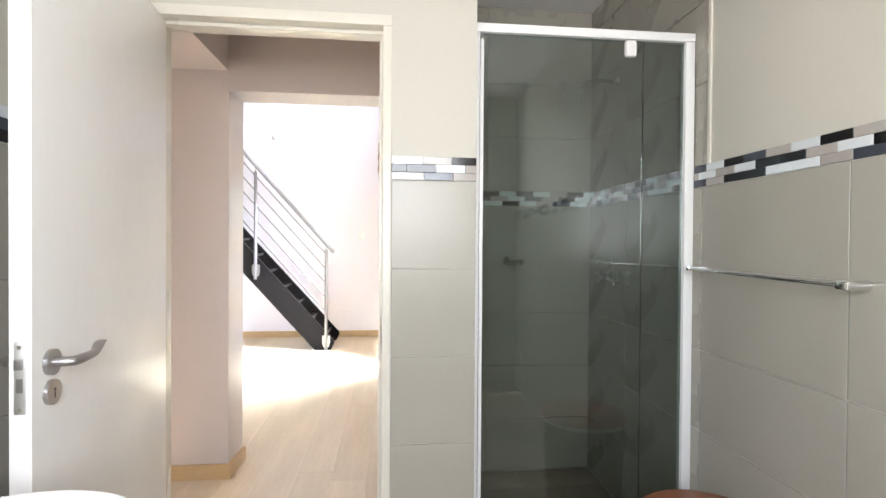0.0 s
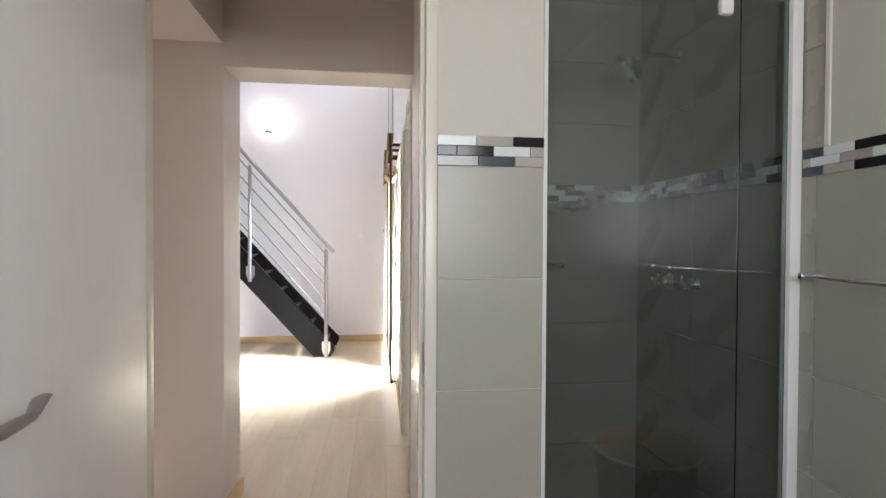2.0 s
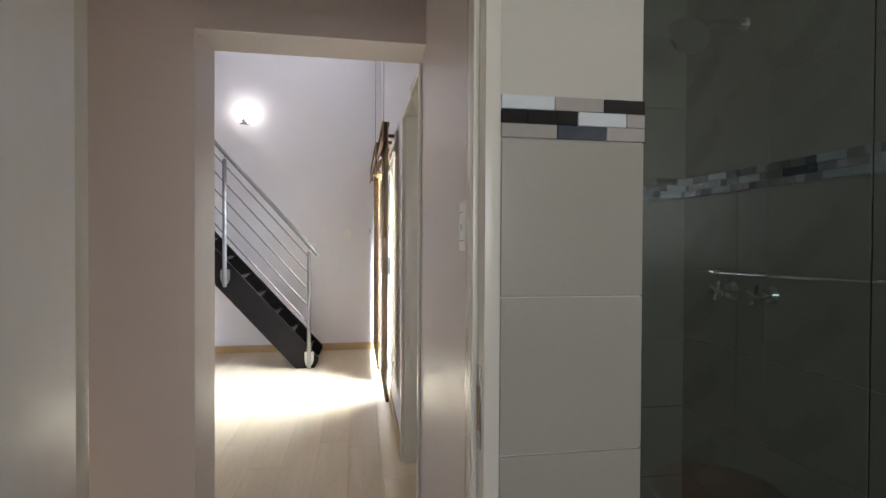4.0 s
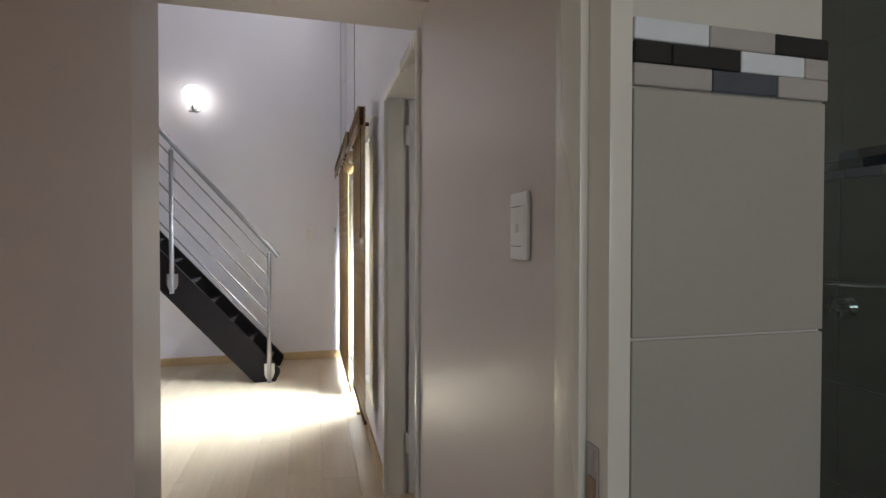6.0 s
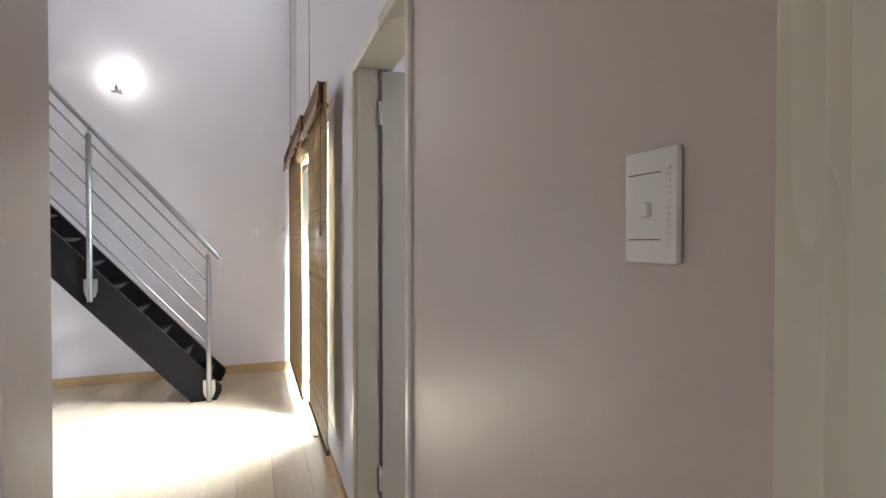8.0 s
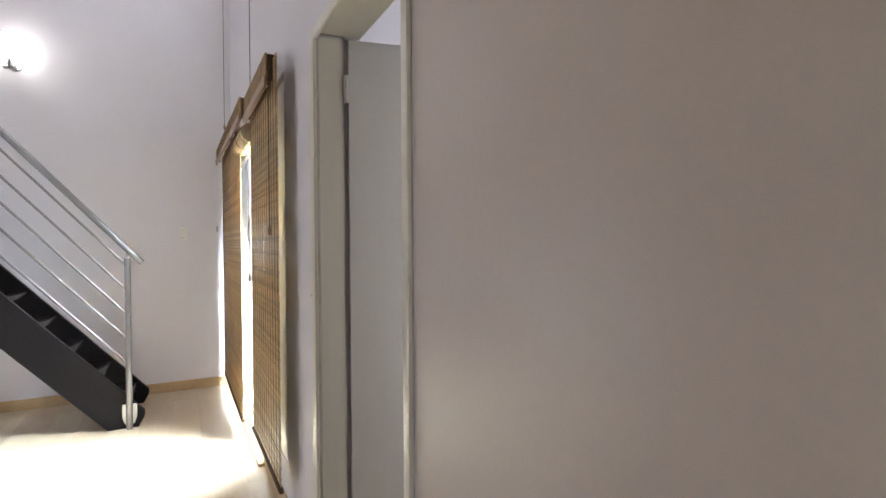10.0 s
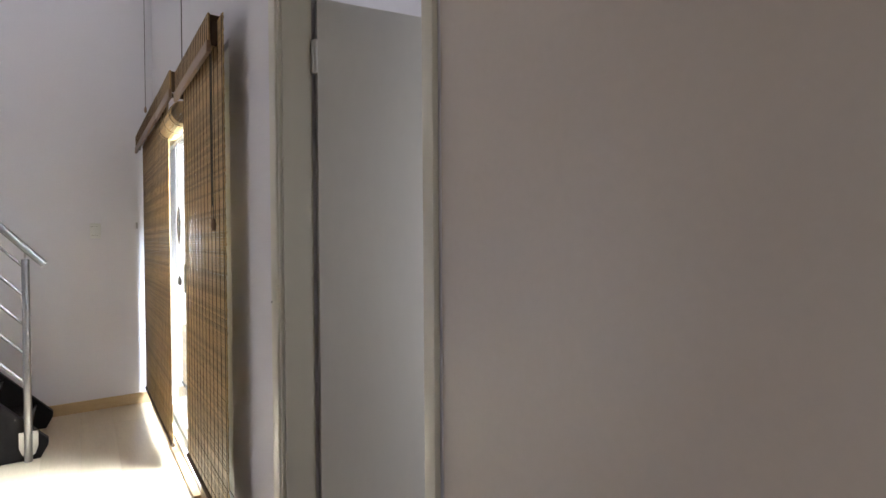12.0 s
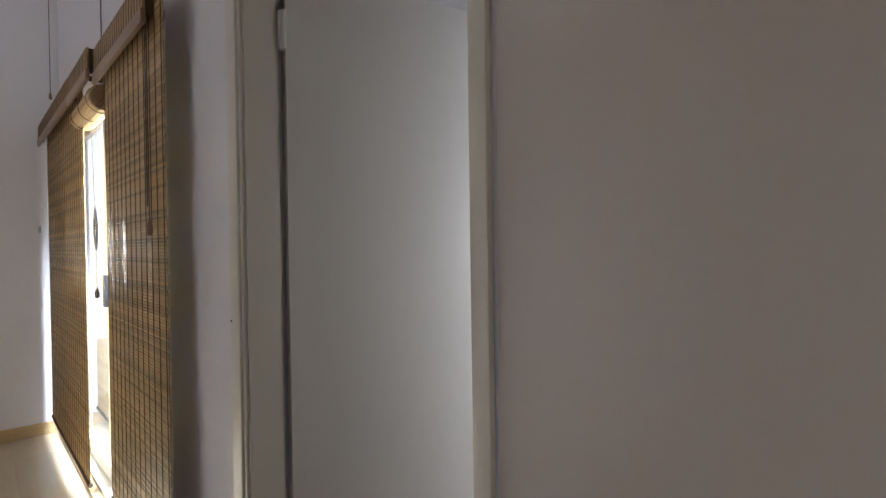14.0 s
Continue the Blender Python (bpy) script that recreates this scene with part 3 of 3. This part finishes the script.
def staircase():
    t = thing("staircase", "black-brown timber stair with open risers", "staircase", (-1.9, 6.5, 0))
    xt = -3.195
    deep = 0.362
    xe = -0.668
    line = lambda x: SL * (X0 - x)
    for y0, y1 in ((6.13, 6.17), (6.74, 6.78)):
        pts = [(X0, 0.0), (-0.705, 0.0), (xe, 0.075), (xe, line(xe) + deep), (xt, line(xt) + deep), (xt, line(xt))]
        st = part("stringer", prism(bmesh.new(), pts, y0, y1), DARK_WOOD, t, smooth=False)
        if y0 < 6.5:
            for x in (-0.98, -1.18, -1.36, -1.72):
                z = line(x) + 0.2
                part("bolt", rod(bmesh.new(), (x, y0 - 0.003, z), (x, y0 + 0.001, z), 0.004), DARK_WOOD, st)
    rise = 0.19
    for k in range(1, 15):
        z = rise * k
        xf = X0 - (z - 0.355) / SL
        if xf - 0.22 < xt:
            break
        part("tread", B(xf - 0.20, xf - 0.005, 6.1705, 6.7395, z - 0.032, z, bevel=0.004), TREAD, t)


staircase()


def balustrade():
    t = thing("balustrade", "stainless steel stair railing with five thin rods", "railing", (-0.76, 6.1, 0))
    y = 6.105
    sl = 1.12
    def rail_z(x): return 1.262 + sl * (-0.76 - x)
    part("handrail", tube(bmesh.new(), [(-0.672, y, rail_z(-0.672)), (-3.1, y, rail_z(-3.1))], 0.0215, 20), RAIL_STEEL, t)
    for x, foot in ((-0.76, 0.0), (-1.573, 0.845), (-2.386, 1.755)):
        p = part("post", rod(bmesh.new(), (x, y, foot), (x, y, rail_z(x) - 0.065), 0.0195, seg=20), RAIL_STEEL, t)
        part("pin", rod(bmesh.new(), (x, y, rail_z(x) - 0.065), (x, y, rail_z(x) - 0.02), 0.006), STEEL, p)
        zb = foot + 0.02
        pts = [(x - 0.045, zb + 0.15), (x - 0.045, zb + 0.06), (x - 0.03, zb + 0.015), (x, zb), (x + 0.03, zb + 0.015), (x + 0.045, zb + 0.06), (x + 0.045, zb + 0.15)]
        part("bracket", prism(bmesh.new(), pts, 6.119, 6.129), STEEL, p, "rounded steel fixing plate", smooth=False)
    for k in range(5):
        drop = 0.120 + 0.171 * k
        part("rail_rod", tube(bmesh.new(), [(-0.76, y, rail_z(-0.76) - drop), (-3.1, y, rail_z(-3.1) - drop)], 0.0085, 10), RAIL_STEEL, t)


balustrade()


def wall_lamp():
    t = thing("wall_lamp", "lit opal glass wall lamp on a metal bracket", "wall lamp", (-1.55, 7.0, 2.7))
    part("back_plate", rod(bmesh.new(), (-1.55, 6.999, 2.70), (-1.55, 6.985, 2.70), 0.05, seg=24), STEEL, t)
    part("arm", tube(bmesh.new(), [(-1.55, 6.986, 2.70), (-1.55, 6.93, 2.66), (-1.55, 6.88, 2.66), (-1.55, 6.87, 2.70)], 0.008, 10), STEEL, t)
    part("finial", B(-1.595, -1.515, 6.845, 6.895, 2.630, 2.637, bevel=0.002), STEEL, t)
    part("stem", rod(bmesh.new(), (-1.55, 6.84, 2.637), (-1.55, 6.84, 2.70), 0.011), STEEL, t)
    part("shade", lathe(bmesh.new(), (-1.55, 6.87, 2.69), [(0.03, 0), (0.07, 0.015), (0.095, 0.065), (0.10, 0.115), (0.085, 0.17), (0.045, 0.2), (0.01, 0.205)], 32), LAMP_GLASS, t)


wall_lamp()


# ---- sliding door ----
def sliding_door():
    t = thing("sliding_door", "white aluminium sliding door, partly open", "sliding door", (0.07, 5.6, 0), kind="structure")
    for a, z in (((4.402, 4.64), 0.252), ((6.84, 6.898), 0.041), ((4.99, 5.05), 0.252)):
        part("outer_frame", B(0.002, 0.13, a[0], a[1], z, 2.04, bevel=0.003), ALU_WHITE, t)
    part("head", B(0.02, 0.13, 4.402, 6.898, 2.041, 2.099, bevel=0.003), ALU_WHITE, t)
    part("track", B(-0.01, 0.13, 5.022, 6.898, 0.0, 0.04, bevel=0.003), ALU_WHITE, t, "worn aluminium bottom track")
    for x, y0, y1 in ((0.035, 5.60, 6.838), (0.085, 5.052, 5.62)):
        leaf = part("panel", B(x, x + 0.035, y0, y0 + 0.085, 0.045, 2.036, bevel=0.003), ALU_WHITE, t)
        part("stile", B(x, x + 0.035, y1 - 0.06, y1, 0.045, 2.036, bevel=0.003), ALU_WHITE, leaf)
        part("rail", B(x, x + 0.035, y0 + 0.0855, y1 - 0.0605, 0.045, 0.12, bevel=0.003), ALU_WHITE, leaf)
        part("rail", B(x, x + 0.035, y0 + 0.0855, y1 - 0.0605, 1.97, 2.036, bevel=0.003), ALU_WHITE, leaf)
        g = part("pane", B(x + 0.015, x + 0.019, y0 + 0.0855, y1 - 0.0605, 0.1205, 1.9695), CLEAR_GLASS, leaf, smooth=False)
        g.visible_shadow = False
    part("sill", B(0.002, 0.13, 4.641, 4.989, 0.252, 0.31, bevel=0.003), ALU_WHITE, t)
    g = part("pane", B(0.07, 0.074, 4.641, 4.989, 0.3105, 2.04), CLEAR_GLASS, t, smooth=False)
    part("pull_handle", B(0.008, 0.034, 5.575, 5.62, 0.99, 1.155, bevel=0.004), BLACK_PLASTIC, t, "black pull handle")
    part("threshold", B(-0.05, -0.0105, 5.022, 6.898, 0.0, 0.02, bevel=0.004), SKIRT, t, "maple threshold strip")


sliding_door()


def high_window():
    t = thing("window_high", "white framed window high over the sliding door", "window", (0.1, 5.35, 4.0), kind="structure")
    for a in ((4.6, 4.65, 4.0, 4.65), (6.05, 6.1, 4.0, 4.65), (4.65, 6.05, 4.0, 4.05), (4.65, 6.05, 4.6, 4.65)):
        part("window_frame", B(0.03, 0.08, a[0], a[1], a[2], a[3], bevel=0.003), ALU_WHITE, t)


high_window()


# ---- bamboo blinds ----
def slat_mesh(length, h):
    bm = bmesh.new()
    box(bm, -0.0015, 0.0015, -length / 2, length / 2, -h / 2, h / 2)
    return mesh_of("slat", bm, BAMBOO)


def valance(t, x, y0, y1, z0, z1):
    """Woven head strip with a planed rail along its lower edge."""
    v = part("valance", B(x, x + 0.008, y0, y1, z0 + 0.045, z1, bevel=0.003), BAMBOO_VAL, t, "woven honey bamboo valance")
    n = int((y1 - y0) / 0.035)
    for k in range(n):
        y = y0 + 0.02 + k * (y1 - y0 - 0.04) / max(1, n - 1)
        part("string", B(x - 0.0015, x - 0.0002, y - 0.0018, y + 0.0018, z0 + 0.047, z1 - 0.002), STRING, v, smooth=False)
    part("bottom_rail", B(x - 0.006, x + 0.010, y0 - 0.002, y1 + 0.002, z0, z0 + 0.044, bevel=0.004), VAL_BOARD, t, "planed brown timber rail")
    part("head_board", B(x + 0.0085, x + 0.045, y0 + 0.002, y1 - 0.002, z1 - 0.03, z1 - 0.004, bevel=0.002), STRING, t)
    for y in ((y0 + y1) / 2, y1 - 0.14):
        part("bracket", B(x + 0.0455, -0.0002, y, y + 0.02, z1 - 0.028, z1 - 0.006), STRING, t)
    for y in (y0 + 0.001, y1 - 0.013):
        part("end_cap", B(x + 0.0105, x + 0.034, y, y + 0.012, z0 + 0.03, z1 - 0.031, bevel=0.002), STRING, t, "dark brown end board")


def blind(label, x, y0, y1, z0, z1, vx, vy0, vy1, vz0, vz1, pitch):
    t = thing("bamboo_blind", label, "blind", (x, (y0 + y1) / 2, z1), group="bamboo blinds")
    valance(t, vx, vy0, vy1, vz0, vz1)
    n = int((z1 - z0) / pitch)
    h = pitch * 0.90
    me = slat_mesh(y1 - y0, h)
    rnd = random.Random(int(y0 * 100))
    for k in range(n):
        s = piece("slat", me, t, (x + rnd.uniform(-0.0012, 0.0012), (y0 + y1) / 2 + rnd.uniform(-0.002, 0.002), z1 - pitch * (k + 0.5)))
    m = int((y1 - y0) / 0.07)
    for k in range(m + 1):
        y = y0 + 0.012 + k * (y1 - y0 - 0.024) / m
        part("string", B(x - 0.0042, x - 0.003, y - 0.0030, y + 0.0030, z0, z1), STRING, t, smooth=False)
    part("bottom_bar", tube(bmesh.new(), [(x, y0 - 0.004, z0 - 0.008), (x, y1 + 0.004, z0 - 0.008)], 0.011, 12), STRING, t, "dark bottom bar")
    return t


b1 = blind("honey bamboo slat blind let down to the skirting", -0.075, 4.145, 4.99, 0.255, 2.09, -0.108, 4.235, 5.03, 1.972, 2.115, 0.0105)
b2 = blind("honey bamboo slat blind let down beside the far wall", -0.080, 5.48, 6.915, 0.145, 2.07, -0.128, 5.60, 6.95, 2.0, 2.135, 0.0115)


def rolled_blind():
    t = thing("bamboo_blind", "bamboo blind rolled up under its valance", "blind", (-0.08, 5.3, 2.1), group="bamboo blinds")
    valance(t, -0.128, 5.045, 5.585, 1.995, 2.13)
    y0, y1, r = 5.065, 5.57, 0.055
    bm = bmesh.new()
    for k in range(26):                       # slats wound into a roll
        a = 2 * math.pi * k / 26
        c = Vector((-0.066 + r * math.cos(a), 0, 1.935 + r * math.sin(a)))
        m = Matrix.Translation((c.x, (y0 + y1) / 2, c.z)) @ Euler((0, -a, 0)).to_matrix().to_4x4()
        bm = bmesh.new()
        bmesh.ops.create_cube(bm, size=1, matrix=m @ Matrix.Diagonal((0.003, y1 - y0, 0.0122, 1)))
        part("slat", bm, BAMBOO, t, smooth=False)
    for y in (y0 + 0.05, y0 + 0.25, y1 - 0.05):
        pts = [(-0.066 + (r + 0.004) * math.cos(a), y, 1.935 + (r + 0.004) * math.sin(a)) for a in (2 * math.pi * k / 24 for k in range(25))]
        part("string", tube(bmesh.new(), [(x + 1e-4 * k, y, z) for k, (x, y, z) in enumerate(pts)], 0.0016, 6), STRING, t)


rolled_blind()


def hanging_cord(label, x, y, z0, z1, toggle):
    t = thing("blind_cord", label, "cord", (x, y, z1), group="blind cords")
    bm = rod(bmesh.new(), (x, y, z0), (x, y, z1), 0.0022 if z1 > 3 else 0.0016, seg=8)
    part("line", bm, CORD, t)
    if toggle:
        part("toggle", lathe(bmesh.new(), (x, y, z0 - 0.042), [(0.005, 0), (0.009, 0.007), (0.010, 0.026), (0.006, 0.042), (0.003, 0.046)], 16), VAL_BOARD, t, "turned brown wooden toggle")
    return t


hanging_cord("thin dark cord hanging from the high window blind", -0.07, 6.80, 2.34, 4.799, True)
hanging_cord("thin dark cord hanging behind the blind", -0.055, 5.16, 2.14, 4.799, False)
hanging_cord("brown pull cord of a bamboo blind", -0.090, 4.272, 1.37, 1.99, True)
hanging_cord("brown pull cord of a bamboo blind", -0.088, 4.30, 1.42, 1.99, False)


def coiled_cable():
    t = thing("coiled_cord", "loose loop of thin dark cord on the door stile", "cord", (0.02, 5.86, 1.45))
    rnd = random.Random(4)
    for k in range(5):
        w, h = rnd.uniform(0.02, 0.045), rnd.uniform(0.06, 0.11)
        c = (rnd.uniform(-0.012, 0.0), 5.70 + rnd.uniform(-0.02, 0.02), 1.40 + rnd.uniform(-0.02, 0.02))
        bm = bmesh.new()
        pts = [(c[0], c[1] + w * math.cos(a), c[2] + h * math.sin(a)) for a in (2 * math.pi * j / 20 for j in range(21))]
        for p, q in zip(pts, pts[1:]):
            rod(bm, p, q, 0.003, seg=6)
        part("loop", bm, BLACK_PLASTIC, t)
    bm = bmesh.new()
    rod(bm, (-0.005, 5.70, 1.32), (-0.005, 5.69, 1.08), 0.002, seg=6)
    rod(bm, (-0.005, 5.71, 1.48), (-0.005, 5.76, 1.99), 0.0018, seg=6)
    part("tail", bm, CORD, t)
    part("toggle", lathe(bmesh.new(), (-0.005, 5.69, 1.03), [(0.006, 0), (0.011, 0.008), (0.012, 0.03), (0.005, 0.052)], 14), BLACK_PLASTIC, t)


coiled_cable()


def cord_hook():
    t = thing("cord_hook", "small metal cord hook on the far wall", "hook", (-0.125, 6.999, 1.43))
    part("plate", B(-0.133, -0.117, 6.993, 6.9995, 1.405, 1.455, bevel=0.002), STEEL, t)
    part("prong", tube(bmesh.new(), [(-0.125, 6.993, 1.42), (-0.125, 6.97, 1.42), (-0.125, 6.965, 1.45)], 0.004, 8), STEEL, t)


cord_hook()

# ---- tiles, mosaic and planks ----
def brick_mesh(name, dx, dy, dz, mat, bevel=0.0012):
    bm = B(-dx / 2, dx / 2, -dy / 2, dy / 2, -dz / 2, dz / 2)
    bmesh.ops.bevel(bm, geom=list(bm.edges), offset=min(bevel, dx / 3, dy / 3, dz / 3), segments=1, affect='EDGES')
    return mesh_of(name, bm, mat)


MESHES = {}


def put(name, parent, mat, x0, x1, y0, y1, z0, z1):
    key = (name, mat.name, round(x1 - x0, 4), round(y1 - y0, 4), round(z1 - z0, 4))
    if key not in MESHES:
        MESHES[key] = brick_mesh(name, x1 - x0, y1 - y0, z1 - z0, mat)
    return piece(name, MESHES[key], parent, ((x0 + x1) / 2, (y0 + y1) / 2, (z0 + z1) / 2))


G = 0.0015
ROWS = [-0.007 + 0.3 * k for k in range(6)]          # tile joints; the border starts at 1.493


def tile_wall(parent, mat, axis, face, back, starts, z_rows):
    """Tiles whose faces lie at face along axis; starts: joints along the wall."""
    for z0, z1 in z_rows:
        for a, b in zip(starts, starts[1:]):
            lo, hi = min(face, back), max(face, back)
            if axis == "x":
                put("tile", parent, mat, lo, hi, a + G, b - G, z0 + G, z1 - G)
            else:
                put("tile", parent, mat, a + G, b - G, lo, hi, z0 + G, z1 - G)


low = [(max(0.0, a), b) for a, b in zip(ROWS, ROWS[1:])]
high = [(1.575, 1.875), (1.875, 2.175), (2.175, 2.475), (2.475, 2.6)]
grout_pier = part("grout", B(-0.006, 0.283, 1.7035, YD + 0.0055, 0.0, 1.5745), GROUT, pier, smooth=False)
tile_wall(pier, TILE, "y", 1.698, 1.7033, [-0.006, 0.285], low)
grout_r = part("grout", B(1.1335, 1.1378, -0.9, 2.79, 0.0, 1.574), GROUT, wall_br, smooth=False)
tile_wall(wall_br, TILE, "x", 1.1285, 1.1333, [-0.9, -0.685, -0.08, 0.52, 1.123, 1.728], low)
tile_wall(wall_br, TILE_SHOWER, "x", 1.1285, 1.1333, [1.728, 2.333, 2.79], low)
tile_wall(wall_br, TILE_SHOWER, "x", 1.1325, 1.1375, [1.707, 2.333, 2.79], high)
tile_wall(wall_sb, TILE_SHOWER, "y", 2.780, 2.7895, [0.279, 0.53, 1.128], low + high)
tile_wall(wall_sl, TILE_SHOWER, "x", 0.285, 0.2795, [1.80, 2.19, 2.779], low + high)
part("edge_face", B(0.2775, 0.285, YD, 1.7995, 0.0, H1), TILE_SHOWER, wall_sl, smooth=False)
bm = B(-0.8578, -0.8535, -0.9, YD - 0.001, 0.0, 1.19)
box(bm, -0.8578, -0.8535, 0.0, YD - 0.001, 1.1901, 1.574)
part("grout", bm, GROUT, wall_bl, smooth=False)
tile_wall(wall_bl, TILE, "x", -0.8485, -0.8533, [-0.9, -0.7, -0.1, 0.5, 1.1, 1.70], low[:-1])
tile_wall(wall_bl, TILE, "x", -0.8485, -0.8533, [0.0, 0.5, 1.1, 1.70], low[-1:])

PAL = {"k": M_BLACK, "w": M_WHITE, "g": M_GREIGE, "s": M_SLATE}


def mosaic(parent, axis, face, back, start, step, rows, end):
    """Three courses of glass strips; rows: letters of the colours and their first length."""
    for r, (first, letters) in enumerate(rows):
        a, k = start, 0
        z1 = 1.574 - 0.0268 * r
        z0 = z1 - 0.0262
        sgn = 1 if end > start else -1
        while (end - a) * sgn > 0.004:
            w = first if k == 0 else step
            b = a + sgn * w
            if (b - end) * sgn > 0:
                b = end
            lo, hi = min(a, b) + 0.0006, max(a, b) - 0.0006
            f0, f1 = min(face, back), max(face, back)
            c = PAL[letters[k % len(letters)]]
            if axis == "x":
                put("mosaic_strip", parent, c, f0, f1, lo, hi, z0, z1)
            else:
                put("mosaic_strip", parent, c, lo, hi, f0, f1, z0, z1)
            a, k = b, k + 1


mosaic(pier, "y", 1.6955, 1.7033, -0.006, 0.1, [(0.105, "wgk"), (0.052, "kkwg"), (0.11, "gsg")], 0.285)
mosaic(wall_br, "x", 1.1265, 1.1333, 1.779, 0.098,
       [(0.075, "swksgwkgwksgwgkw"), (0.03, "gwgwkkgwkwgskwgg"), (0.075, "sgkkwwgskwgwkgsw")], -0.89)
mosaic(wall_br, "x", 1.1265, 1.1333, 1.7795, 0.098, [(0.07, "wkgwskgkwg"), (0.1, "kwgksgwkwg"), (0.05, "gkwwgskgwk")], 2.779)
mosaic(wall_sb, "y", 2.777, 2.7795, 0.36, 0.098, [(0.14, "gkwswgkw"), (0.09, "wkgwsgkw"), (0.06, "gwwkwgsw")], 1.126)
mosaic(wall_bl, "x", -0.8465, -0.8533, 1.69, 0.098, [(0.06, "kwgskwgg"), (0.09, "wkkgwsgw"), (0.04, "gwkgwkws")], 0.01)

# laminate planks along the walk
rnd = random.Random(7)
x = -3.2
while x < 0.14:
    w = min(0.192, 0.148 - x)
    y = 1.705 - rnd.uniform(0.0, 1.1)
    while y < 6.998:
        a, b = max(y, 1.705), min(y + 1.28, 6.998)
        y += 1.28
        if b - a < 0.02:
            continue
        put("plank", floor, LAMINATE, x + 0.0003, x + w - 0.0003, a + 0.0004, b - 0.0004, -0.0118, 0.0)
    x += 0.192
for i in range(6):
    for j in range(7):
        x0, y0 = -0.85 + 0.333 * i, -1.1 + 0.4 * j
        put("tile", bath_floor, TILE_FLOOR, x0 + G, min(x0 + 0.333, 1.128) - G, y0 + G, y0 + 0.4 - G, -0.0098, 0.0)
for i in range(4):
    for j in range(5):
        put("tile", shower_floor, TILE_FLOOR, 0.285 + 0.21 * i + G, 0.285 + 0.21 * (i + 1) - G, 1.78 + 0.2 * j + G, 1.78 + 0.2 * (j + 1) - G, -0.0148, -0.004)
